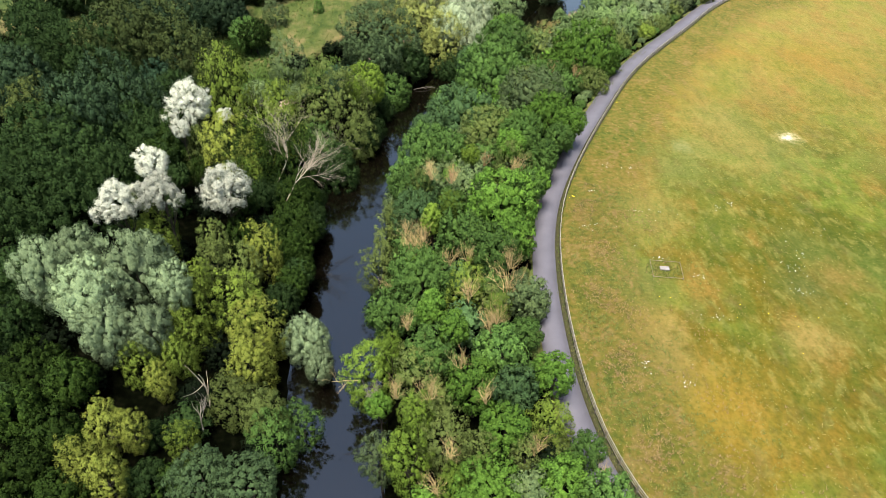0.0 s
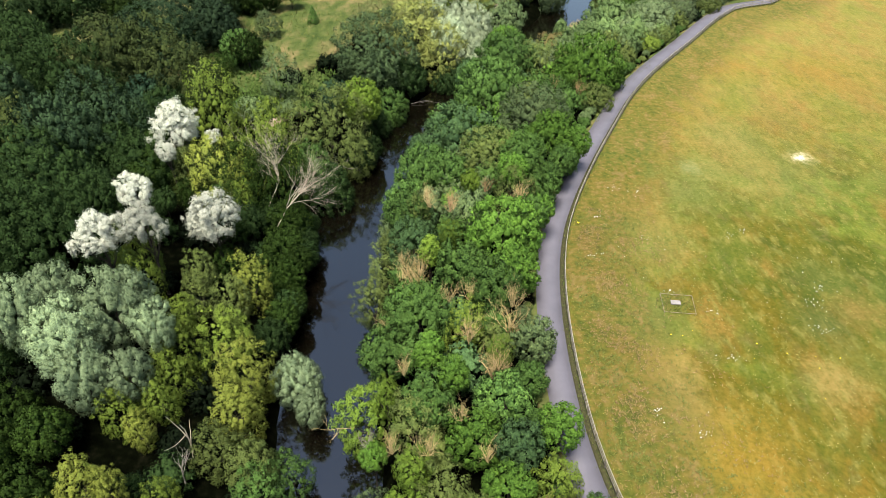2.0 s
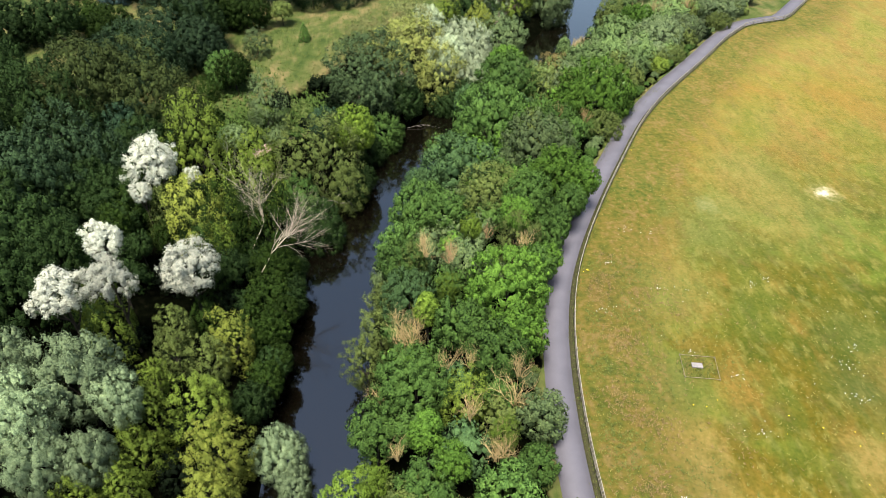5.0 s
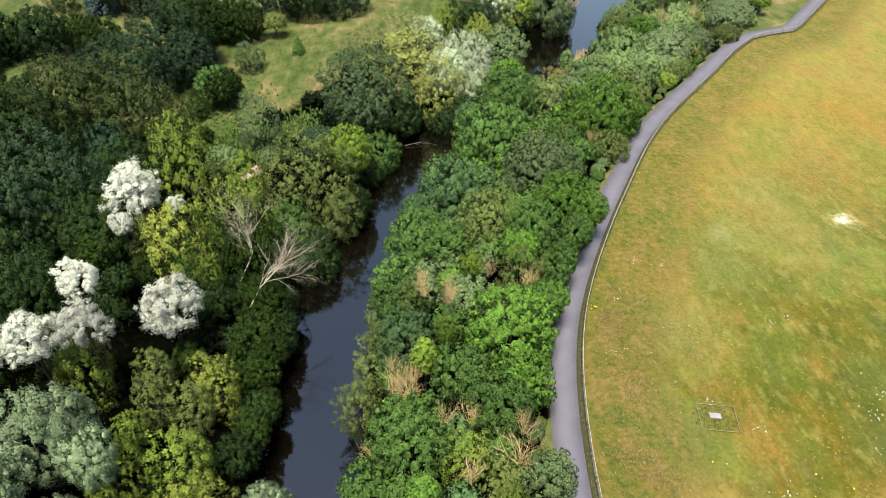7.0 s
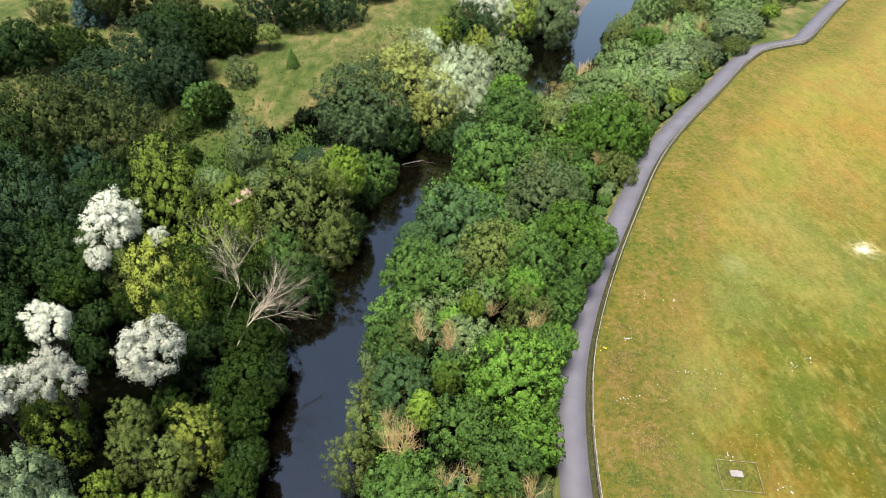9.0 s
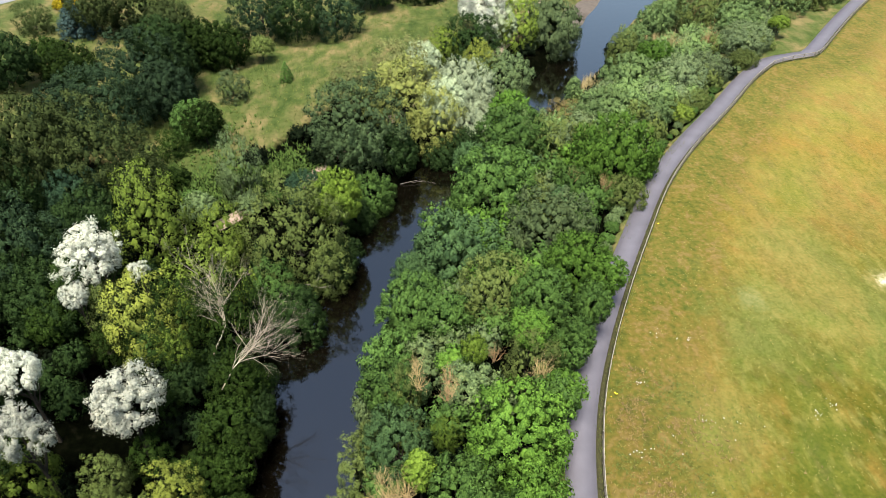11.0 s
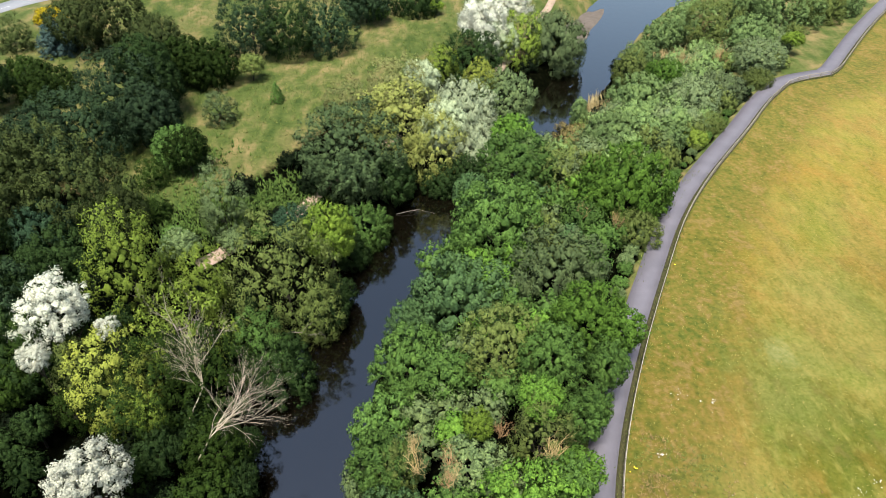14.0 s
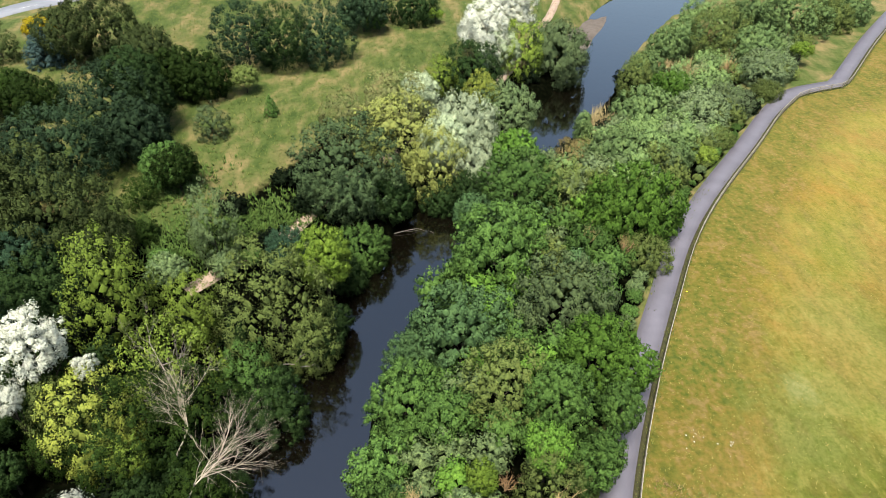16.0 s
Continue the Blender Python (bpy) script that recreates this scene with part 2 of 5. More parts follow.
LEAF = leaf_material("foliage", (1.22, 1.2, 1.08), (0.78, 0.84, 0.86), (1.6, 1.52, 1.2), 0.4, 0.1)
SOFT_LEAF = leaf_material("soft_foliage", (1.14, 1.12, 1.0), (0.8, 0.85, 0.86), (1.3, 1.27, 1.12), 0.2, 0.15, 0.35)
PALE_LEAF = leaf_material("downy_foliage", (1.1, 1.08, 1.05), (0.84, 0.87, 0.88), (1.12, 1.1, 1.08), 0.3, 0.25)
BARK = bark_material("bark", (0.012, 0.010, 0.007), (0.034, 0.029, 0.022))
DEAD = bark_material("dead_wood", (0.20, 0.165, 0.12), (0.38, 0.33, 0.26))
GREYTWIG = bark_material("grey_twigs", (0.128, 0.110, 0.093), (0.244, 0.220, 0.191))
TAN = bark_material("tan_twigs", (0.23, 0.165, 0.07), (0.40, 0.31, 0.15))
RUST = bark_material("rusty_twigs", (0.20, 0.115, 0.055), (0.34, 0.215, 0.115))
GROUND = ground_material()
PATHMAT = asphalt_material("path_asphalt", (0.078, 0.073, 0.089))
ROADMAT = asphalt_material("road_asphalt", (0.122, 0.128, 0.145))
WATER = water_material()
TIMBER = plain_material("weathered_timber", (0.09, 0.077, 0.058), (0.20, 0.178, 0.147), 6.0)
TOPRAIL = plain_material("bleached_timber", (0.15, 0.135, 0.11), (0.26, 0.235, 0.195), 6.0)
DIRT = plain_material("pale_dirt", (0.170, 0.122, 0.090), (0.260, 0.198, 0.156), 1.2, 0.95, 0.5)
DARKSTRIP = plain_material("dark_strip", (0.012, 0.012, 0.005), (0.040, 0.038, 0.014), 3.0, 0.95, 0.6)
MUD = plain_material("river_mud", (0.045, 0.036, 0.029), (0.085, 0.070, 0.058), 0.8, 0.7, 0.5)
CONCRETE = plain_material("concrete", (0.12, 0.11, 0.108), (0.21, 0.19, 0.185), 3.0)
LINE = plain_material("road_paint", (0.348, 0.348, 0.336), (0.452, 0.452, 0.441), 3.0)
PETAL = plain_material("white_petals", (0.406, 0.406, 0.383), (0.493, 0.493, 0.464), 9.0)
PETALY = plain_material("yellow_petals", (0.406, 0.302, 0.012), (0.493, 0.383, 0.023), 9.0)


def grass_material(name, a, b):
    n = Nodes(name, 0.8, 0.15)
    geo = n.node("NewGeometry")
    return n.base(n.mix(geo.outputs["Random Per Island"], a, b))


TUFT = grass_material("meadow_grass", (0.085, 0.085, 0.014), (0.165, 0.135, 0.04))
TUFTG = grass_material("green_grass", (0.035, 0.064, 0.010), (0.116, 0.116, 0.029))
DRYHERB = grass_material("dry_herbs", (0.085, 0.052, 0.022), (0.19, 0.135, 0.06))
STRAW = grass_material("pale_reeds", (0.209, 0.162, 0.070), (0.336, 0.273, 0.139))
NETTLE = grass_material("nettle_leaves", (0.030, 0.060, 0.010), (0.060, 0.095, 0.018))


# ---------------------------------------------------------------- plan
def spline(pts, step):
    """A Catmull-Rom line through the points, cut into pieces of about that length."""
    p = np.array(pts, float)
    p = np.vstack([2 * p[0] - p[1], p, 2 * p[-1] - p[-2]])
    out = []
    for i in range(1, len(p) - 2):
        n = max(2, int(np.linalg.norm(p[i + 1] - p[i]) / step))
        for k in range(n):
            t = k / n
            out.append(0.5 * (2 * p[i] + (p[i + 1] - p[i - 1]) * t + (2 * p[i - 1] - 5 * p[i] + 4 * p[i + 1] - p[i + 2]) * t * t
                              + (3 * p[i] - p[i - 1] - 3 * p[i + 1] + p[i + 2]) * t ** 3))
    out.append(p[-2])
    return np.array(out)


def offset(line, d):
    """The line moved d to its right."""
    t = np.gradient(line, axis=0)
    t /= np.linalg.norm(t, axis=1)[:, None]
    return line + d * np.stack([t[:, 1], -t[:, 0]], 1)


FENCE = np.vstack([
    spline([(37, -14), (27, 9), (20, 20.5), (15.9, 29), (14.1, 37), (13.6, 47), (14.1, 57.5), (15.5, 66.3), (17.9, 74.2), (22.1, 84.3), (27.4, 95.4), (33.6, 107.5),
            (40.6, 118.0), (51.5, 131.9), (59.7, 142.7), (66.5, 150.1)], 1.2),
    spline([(69.5, 151.7), (76.8, 154.2)], 1.5),
    spline([(79.2, 156.5), (97.8, 179.4), (125, 210), (160, 250)], 2.5)])
RIVER = spline([(-6, -60), (-8, 0), (-10.2, 30), (-12.0, 45), (-13.4, 62), (-13.4, 78), (-11.0, 92), (-7.0, 106), (-1.5, 117.5), (6, 129), (14, 141), (22.5, 153),
                (31, 167.5), (37.5, 183), (47, 205), (63, 229), (90, 248), (140, 262)], 2.0)
RIVER_HALF = np.interp(RIVER[:, 1], [0, 60, 130, 150, 185, 205, 230], [5.2, 5.6, 5.6, 5.2, 6.6, 9.0, 11.0])
WATER_Z = -8.5


def nearest(line, x, y):
    """Index of, and signed distance to (right is positive), the nearest point of a line."""
    d2 = (x[:, None] - line[None, :, 0]) ** 2 + (y[:, None] - line[None, :, 1]) ** 2
    i = d2.argmin(1)
    t = np.gradient(line, axis=0)[i]
    s = (x - line[i, 0]) * t[:, 1] - (y - line[i, 1]) * t[:, 0]
    return i, np.sqrt(d2[np.arange(len(x)), i]) * np.sign(s)


def smooth(a, b, v):
    t = np.clip((v - a) / (b - a), 0, 1)
    return t * t * (3 - 2 * t)


def terrain(x, y):
    """Ground height and the two covers (rough grass, woodland) at places x, y."""
    x, y = np.atleast_1d(np.asarray(x, float)), np.atleast_1d(np.asarray(y, float))
    i, s = nearest(RIVER, x, y)
    _, q = nearest(FENCE, x, y)
    hw = RIVER_HALF[i]
    d = np.abs(s) - hw                       # metres past the water's edge
    gap = np.maximum(d - (q + 3.6), 4.0)     # width of the wooded slope
    right = WATER_Z - 0.6 + 8.6 * smooth(-0.5, 1, d / np.maximum(d - np.minimum(q + 4.0, 0), 4.0) * 1.0)
    right = np.where(q > -4.0, 0.0, right)
    left = WATER_Z - 0.6 + 3.0 * smooth(-1, 3, d) + 3.8 * smooth(2, 26, d) + 4.2 * smooth(35, 100, -x) * smooth(60, 170, y + 20)
    left = left + 0.35 * np.sin(x * 0.21 + 1.0) * np.cos(y * 0.17) * smooth(4, 12, d)
    z = np.where(s > 0, right, left)
    z = np.where(d < 0, WATER_Z - 0.6 - 1.6 * smooth(0, 3, -d), z)
    z = z + np.where(q > 1.5, 0.12 * np.sin(x * 0.13) * np.sin(y * 0.11 + 1) * smooth(1.5, 12, q), 0)
    grass = np.where(s < 0, 1.0, 0.0)
    grass = np.where((s > 0) & (q < -2.0), 1.0, grass)
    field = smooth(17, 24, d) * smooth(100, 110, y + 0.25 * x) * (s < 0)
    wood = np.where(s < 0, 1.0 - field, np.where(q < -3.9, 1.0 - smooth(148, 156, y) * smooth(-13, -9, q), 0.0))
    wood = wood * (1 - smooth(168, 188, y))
    return z, grass, wood


def verge_at(x, y):
    """How far the rough herbs along the fence reach into the meadow."""
    _, q = nearest(FENCE, x, y)
    return np.where(q > 0, 1 - smooth(3, 13, q), 0.0)


def link(name, verts, faces, mat, parent=None, smooth_shade=False):
    me = bpy.data.meshes.new(name)
    me.from_pydata([tuple(v) for v in verts], [], [tuple(f) for f in faces])
    me.materials.append(mat)
    if smooth_shade:
        me.polygons.foreach_set("use_smooth", [True] * len(me.polygons))
    ob = new(name, me)
    ob.parent = parent
    return ob


def ribbon(name, left, right, lift, mat, thick=0.12):
    """A strip lying on the ground between two lines, with edges of its own thickness."""
    n = len(left)
    zl, zr = terrain(left[:, 0], left[:, 1])[0] + lift, terrain(right[:, 0], right[:, 1])[0] + lift
    mid = (left + right) / 2
    zm = terrain(mid[:, 0], mid[:, 1])[0] + lift + 0.03
    v = []
    for pts, z in ((left, zl - thick), (left, zl), (mid, zm), (right, zr), (right, zr - thick)):
        v += [(p[0], p[1], h) for p, h in zip(pts, z)]
    f = [(k * n + i, k * n + i + 1, (k + 1) * n + i + 1, (k + 1) * n + i) for k in range(4) for i in range(n - 1)]
    return link(name, v, f, mat, None, True)


# ---------------------------------------------------------------- ground, water, ways
gx = np.concatenate([np.array([-2500, -1400, -800, -450, -280]), np.arange(-190, -80, 4), np.arange(-80, 110, 1.25), np.arange(110, 220, 5), np.array([260, 420, 800, 1400, 2500])])
gy = np.concatenate([np.array([-2500, -1400, -800, -400, -200, -120]), np.arange(-80, 0, 4), np.arange(0, 215, 1.25), np.arange(215, 300, 4), np.array([320, 400, 600, 1000, 1600, 2500])])
X, Y = np.meshgrid(gx, gy)
zs, gr, wd, vg = [], [], [], []
for row_x, row_y in zip(X, Y):
    z, g, w = terrain(row_x, row_y)
    zs.append(z), gr.append(g), wd.append(w), vg.append(verge_at(row_x, row_y))
Z = np.array(zs)
nx, ny = len(gx), len(gy)
idx = np.arange(nx * ny).reshape(ny, nx)
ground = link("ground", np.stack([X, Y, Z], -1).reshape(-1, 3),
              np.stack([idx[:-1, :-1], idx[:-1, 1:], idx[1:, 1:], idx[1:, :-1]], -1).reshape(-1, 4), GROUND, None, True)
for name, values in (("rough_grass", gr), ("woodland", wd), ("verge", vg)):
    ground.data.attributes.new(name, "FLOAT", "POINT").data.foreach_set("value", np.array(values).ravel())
tagged(ground, "dry yellow-green meadow, rough grass and shade-blackened woodland floor", "ground", kind="structure")

wl, wr = offset(RIVER, -1.0), offset(RIVER, 1.0)
wn_ = (wr - wl) / 2
wl, wr = RIVER - wn_ * (RIVER_HALF + 1.5)[:, None], RIVER + wn_ * (RIVER_HALF + 1.5)[:, None]
nR = len(RIVER)
river = link("water", [(p[0], p[1], WATER_Z) for p in wl] + [(p[0], p[1], WATER_Z) for p in wr], [(i, nR + i, nR + i + 1, i + 1) for i in range(nR - 1)], WATER)
tagged(river, "slow dark brown river reflecting trees and grey sky", "river", kind="structure")

edge = offset(FENCE, -0.55)
path = ribbon("path", offset(FENCE, -3.3), edge, 0.05, PATHMAT)
tagged(path, "smooth grey asphalt footpath curving beside the meadow", "path", kind="structure")

strip = ribbon("verge", offset(FENCE, -0.56), offset(FENCE, 0.10), 0.035, DARKSTRIP, 0.06)
tagged(strip, "narrow dark strip of earth and matted grass under the fence", "verge", kind="structure")

ra, rb = np.array([-131.0, 146.0]), np.array([-60.0, 241.0])
rd = (rb - ra) / np.linalg.norm(rb - ra)
rn = np.array([rd[1], -rd[0]])
road_line = np.array([ra + rd * k for k in np.arange(0, np.linalg.norm(rb - ra), 3.0)])
road = ribbon("road", road_line - rn * 3.6, road_line + rn * 2.6, 0.08, ROADMAT)
tagged(road, "grey asphalt road with a dashed white centre line", "road", kind="structure")
for k in range(2, 40, 3):
    c = ra + rd * (k * 3.0)
    seg = np.array([c, c + rd * 2.0, c + rd * 4.0])
    mark = ribbon("road_marking", seg - rn * 0.07, seg + rn * 0.07, 0.095, LINE, 0.004)
    tagged(mark, "short white painted dash on the road", "road marking", "centre line dashes", "structure")

dirt_line = spline([(-31.0, 103.2), (-29.0, 105.6), (-24.7, 111.4), (-20.2, 117.6), (-14, 130), (-3, 144), (8, 158), (18, 178), (25.4, 198.3), (30.7, 210.8), (36, 228)], 1.5)
dirt = ribbon("footpath", offset(dirt_line, -0.95), offset(dirt_line, 0.95), 0.03, DIRT)
tagged(dirt, "narrow bare pinkish dirt footpath through grass", "footpath", kind="structure")


def patch(name, cx, cy, rx, ry, mat, seed, lift=0.02, n=28, turn=0.0):
    """A ragged, slightly domed patch of bare soil lying on the ground."""
    rng = np.random.default_rng(seed)
    ang = np.linspace(0, 2 * math.pi, n, endpoint=False)
    ph = rng.uniform(0, 6.28, 4)
    wob = 1 + 0.16 * np.sin(2 * ang + ph[0]) + 0.12 * np.sin(3 * ang + ph[1]) + 0.09 * np.sin(5 * ang + ph[2]) + rng.uniform(-0.06, 0.06, n)
    v, f = [], []
    for k, s in enumerate((1.0, 0.66, 0.33)):
        u, w = rx * s * wob * np.cos(ang), ry * s * wob * np.sin(ang)
        px, py = cx + u * math.cos(turn) - w * math.sin(turn), cy + u * math.sin(turn) + w * math.cos(turn)
        pz = np.maximum(terrain(px, py)[0], WATER_Z - 0.05) + lift * (0.2 + k)
        v += list(zip(px, py, pz))
    v.append((cx, cy, float(np.maximum(terrain(cx, cy)[0], WATER_Z - 0.05)[0]) + lift * 3.4))
    for k in range(2):
        f += [(k * n + i, k * n + (i + 1) % n, (k + 1) * n + (i + 1) % n, (k + 1) * n + i) for i in range(n)]
    f += [(2 * n + i, 2 * n + (i + 1) % n, 3 * n) for i in range(n)]
    return link(name, v, f, mat, None, True)


tagged(patch("mud_bank", 38.5, 203.0, 3.4, 15.0, MUD, 5, 0.25, turn=-0.42), "exposed brown mud bank beside the river", "mud bank", kind="structure")


# ---------------------------------------------------------------- crowns


def unit(v):
    return v / np.maximum(np.linalg.norm(v, axis=-1, keepdims=True), 1e-9)


def triangles(name, verts, tris, normals, mat):
    """A mesh of triangles from arrays, with its vertex normals."""
    me = bpy.data.meshes.new(name)
    n = len(tris)
    me.vertices.add(len(verts))
    me.vertices.foreach_set("co", np.ascontiguousarray(verts, np.float32).ravel())
    me.loops.add(n * 3)
    me.loops.foreach_set("vertex_index", np.ascontiguousarray(tris, np.int32).ravel())
    me.polygons.add(n)
    me.polygons.foreach_set("loop_start", np.arange(0, n * 3, 3, dtype=np.int32))
    me.update(calc_edges=True)
    me.polygons.foreach_set("use_smooth", np.ones(n, bool))
    me.normals_split_custom_set_from_vertices(np.asarray(normals).tolist())
    me.materials.append(mat)
    return me


def ball():
    """The corners and faces of an octahedron of radius 1."""
    v = np.array([(1, 0, 0), (0, 1, 0), (-1, 0, 0), (0, -1, 0), (0, 0, 1), (0, 0, -1)], float)
    f = np.array([(a, (a + 1) % 4, 4) for a in range(4)] + [((a + 1) % 4, a, 5) for a in range(4)])
    return v, f


BALL_V, BALL_F = ball()
RAW = {}


def crown_mesh(name, seed, R, hz, puffs, puff, leaves, leaf, ragged=0.12, droop=0.0, low=-0.75, lobes=9, lobe=0.18, rough=0.07, taper=0.0, mat=None, kernel=0.62, round_=0.38, calm=0.3, flat=0.6, hollow=False):
    """A crown of radius R: many leafy puffs on a lobed dome, each a rough kernel clothed with single bent leaves.
    Its middle is the origin; hz is half its height over R."""
    rng = np.random.default_rng(seed)
    i = np.arange(puffs)
    z = 1 - (1 - low) * (i + 0.5) / puffs + rng.uniform(-0.04, 0.04, puffs)
    z = np.clip(z, -1, 1)
    phi = i * 2.399963 + rng.uniform(-0.35, 0.35, puffs)
    out = np.stack([np.sqrt(1 - z * z) * np.cos(phi), np.sqrt(1 - z * z) * np.sin(phi), z], 1)
    axes = unit(rng.normal(size=(lobes, 3)) * (1, 1, 0.7) + (0, 0, 0.75))
    env = 0.84 + lobe * np.max(np.exp(-((1 - out @ axes.T) / 0.16)), 1) + rng.uniform(-1.2 * rough, 0.8 * rough, puffs)
    pr = rng.uniform(puff[0], puff[1], puffs)
    c = out * (env - pr * 0.75)[:, None]
    if taper:
        c[:, :2] *= (1 - taper * np.clip((c[:, 2:] + 0.6) / 1.6, 0, 1))
    c[:, 2] *= hz
    c[:, :2] /= np.percentile(np.linalg.norm(c[:, :2], axis=1) + 0.7 * pr, 90)
    pr = pr * 1.08
    # leaves round every puff
    share = np.maximum(1, (leaves * pr ** 2 / (pr ** 2).sum()).astype(int))
    which = np.repeat(i, share)
    m = len(which)
    hang = np.array((1, 1, 1 + 0.4 * droop))
    d = unit(rng.normal(size=(m, 3)) + 1.0 * out[which] + (0, 0, 0.35))
    dist = pr[which] * (0.84 + ragged * rng.exponential(1.0, m).clip(0, 3.5))
    p = c[which] * np.where(rng.uniform(size=(m, 1)) < 0.86, 1.0, rng.uniform(0.66, 0.86, (m, 1))) + d * dist[:, None] * hang
    p[:, 2] -= droop * 0.12 * rng.uniform(0, 1, m) ** 2
    p *= R
    nrm = unit(d + flat * rng.normal(size=(m, 3)) + (0, 0, 0.3))
    t = unit(np.cross(nrm, rng.normal(size=(m, 3))))
    if droop:
        t = unit(t * (1 - 0.7 * droop) + np.array([0, 0, -1.0]) * droop)
    s = unit(np.cross(nrm, t))
    L = (leaf[0] * rng.uniform(0.6, 1.35, m))[:, None]
    W = (leaf[1] * rng.uniform(0.6, 1.35, m))[:, None]
    blade = np.stack([p - t * L * 0.5 - s * W * 0.45, p + t * L * 0.5 - nrm * L * 0.12, p - t * L * 0.2 + s * W * 0.6 + nrm * W * 0.15], 1)
    normals = np.repeat(unit(d + round_ * out[which] + calm * rng.normal(size=(m, 3)) + (0, 0, 0.15)), 3, 0)
    # the packed inside of each puff, and every second one again deeper in the crown
    deep = i[:0] if hollow else i[::2]
    core = np.concatenate([c, c[deep] * 0.6])
    away = np.concatenate([out, out[deep]])
    girth = np.concatenate([kernel * pr, 1.6 * kernel * pr[deep]])
    lumps = len(core)
    lump = BALL_V[None] * (girth[:, None, None] * rng.uniform(0.85, 1.25, (lumps, 6, 1))) * hang + core[:, None]
    lump_n = unit(BALL_V[None] + round_ * away[:, None] + np.zeros((lumps, 6, 1)))
    lump_f = BALL_F[None] + 6 * np.arange(lumps)[:, None, None]
    verts = np.concatenate([blade.reshape(-1, 3), lump.reshape(-1, 3) * R])
    tris = np.concatenate([np.arange(m * 3).reshape(m, 3), lump_f.reshape(-1, 3) + m * 3])
    arrays = verts, tris, np.concatenate([normals, lump_n.reshape(-1, 3)])
    me = triangles(name, *arrays, mat or LEAF)
    RAW[me] = arrays
    return me, R


def tubes(rng, trunk, limbs):
    """Vertices and faces of tapered tubes. limbs: (points, radii)."""
    verts, faces = [], []
    for pts, rad in limbs:
        pts = np.array(pts, float)
        t = unit(np.gradient(pts, axis=0))
        a = unit(np.cross(t, (0.31, 0.77, 0.55)))
        b = np.cross(t, a)
        k, b0 = trunk, len(verts)
        for p, u, w, r in zip(pts, a, b, rad):
            for j in range(k):
                g = 2 * math.pi * j / k
                verts.append(p + (u * math.cos(g) + w * math.sin(g)) * r)
        for q in range(len(pts) - 1):
            for j in range(k):
                faces.append((b0 + q * k + j, b0 + q * k + (j + 1) % k, b0 + (q + 1) * k + (j + 1) % k, b0 + (q + 1) * k + j))
        faces.append(tuple(b0 + (len(pts) - 1) * k + j for j in range(k)))
    return verts, faces


def grow(rng, p, way, length, r, depth, out, spread, up, bend=0.22, kids=(3, 5)):
    """Adds a bent limb and its twigs to out, in turn down to depth 0."""
    n = 5
    pts, rad = [p], [r]
    d = unit(np.array(way, float))
    for k in range(n):
        d = unit(d + rng.normal(size=3) * bend + np.array([0, 0, up]))
        pts.append(pts[-1] + d * length / n)
        rad.append(r * (1 - 0.75 * (k + 1) / n))
    out.append((pts, rad))
    if depth:
        for k in range(rng.integers(kids[0], kids[1] + 1)):
            s = rng.uniform(0.3, 1.0)
            j = min(n - 1, int(s * n))
            q = pts[j] + (pts[j + 1] - pts[j]) * (s * n - j)
            side = unit(d + rng.normal(size=3) * spread)
            grow(rng, q, side, length * rng.uniform(0.45, 0.7), rad[j] * 0.62, depth - 1, out, spread, up, bend, kids)


def limb_mesh(name, seed, mat, height, r, depth, spread, up, lean=(0, 0, 1), stems=1, sides=4, kids=(3, 5), bend=0.22):
    rng = np.random.default_rng(seed)
    out = []
    for k in range(stems):
        way = np.array(lean, float) + (rng.normal(size=3) * (0.45, 0.45, 0) if stems > 1 else 0)
        grow(rng, np.array([*(rng.normal(size=2) * 0.15 * (stems > 1)), 0.0]), way, height * rng.uniform(0.8, 1.1), r, depth, out, spread, up, bend, kids)
    v, f = tubes(rng, sides, out)
    me = bpy.data.meshes.new(name)
    me.from_pydata([tuple(q) for q in v], [], f)
    me.materials.append(mat)
    return me


def trunk_mesh(seed):
    """A trunk of height 1 to the crown's middle, with limbs reaching out into the crown."""
    rng = np.random.default_rng(seed)
    limbs = [([(0, 0, -0.12), (0.01, 0.01, 0.25), (0.03, -0.02, 0.6), (0.02, 0.02, 1.0)], (0.05, 0.034, 0.026, 0.012))]
    for k in range(6):
        g = k * 1.047 + rng.uniform(-0.3, 0.3)
        h = rng.uniform(0.45, 0.8)
        reach = rng.uniform(0.22, 0.4)
        limbs.append(([(0.02, 0, h), (0.5 * reach * math.cos(g), 0.5 * reach * math.sin(g), h + 0.14), (reach * math.cos(g), reach * math.sin(g), h + 0.36)], (0.018, 0.012, 0.004)))
    v, f = tubes(rng, 6, limbs)
    me = bpy.data.meshes.new("trunk")
    me.from_pydata([tuple(q) for q in v], [], f)
    me.materials.append(BARK)
    return me


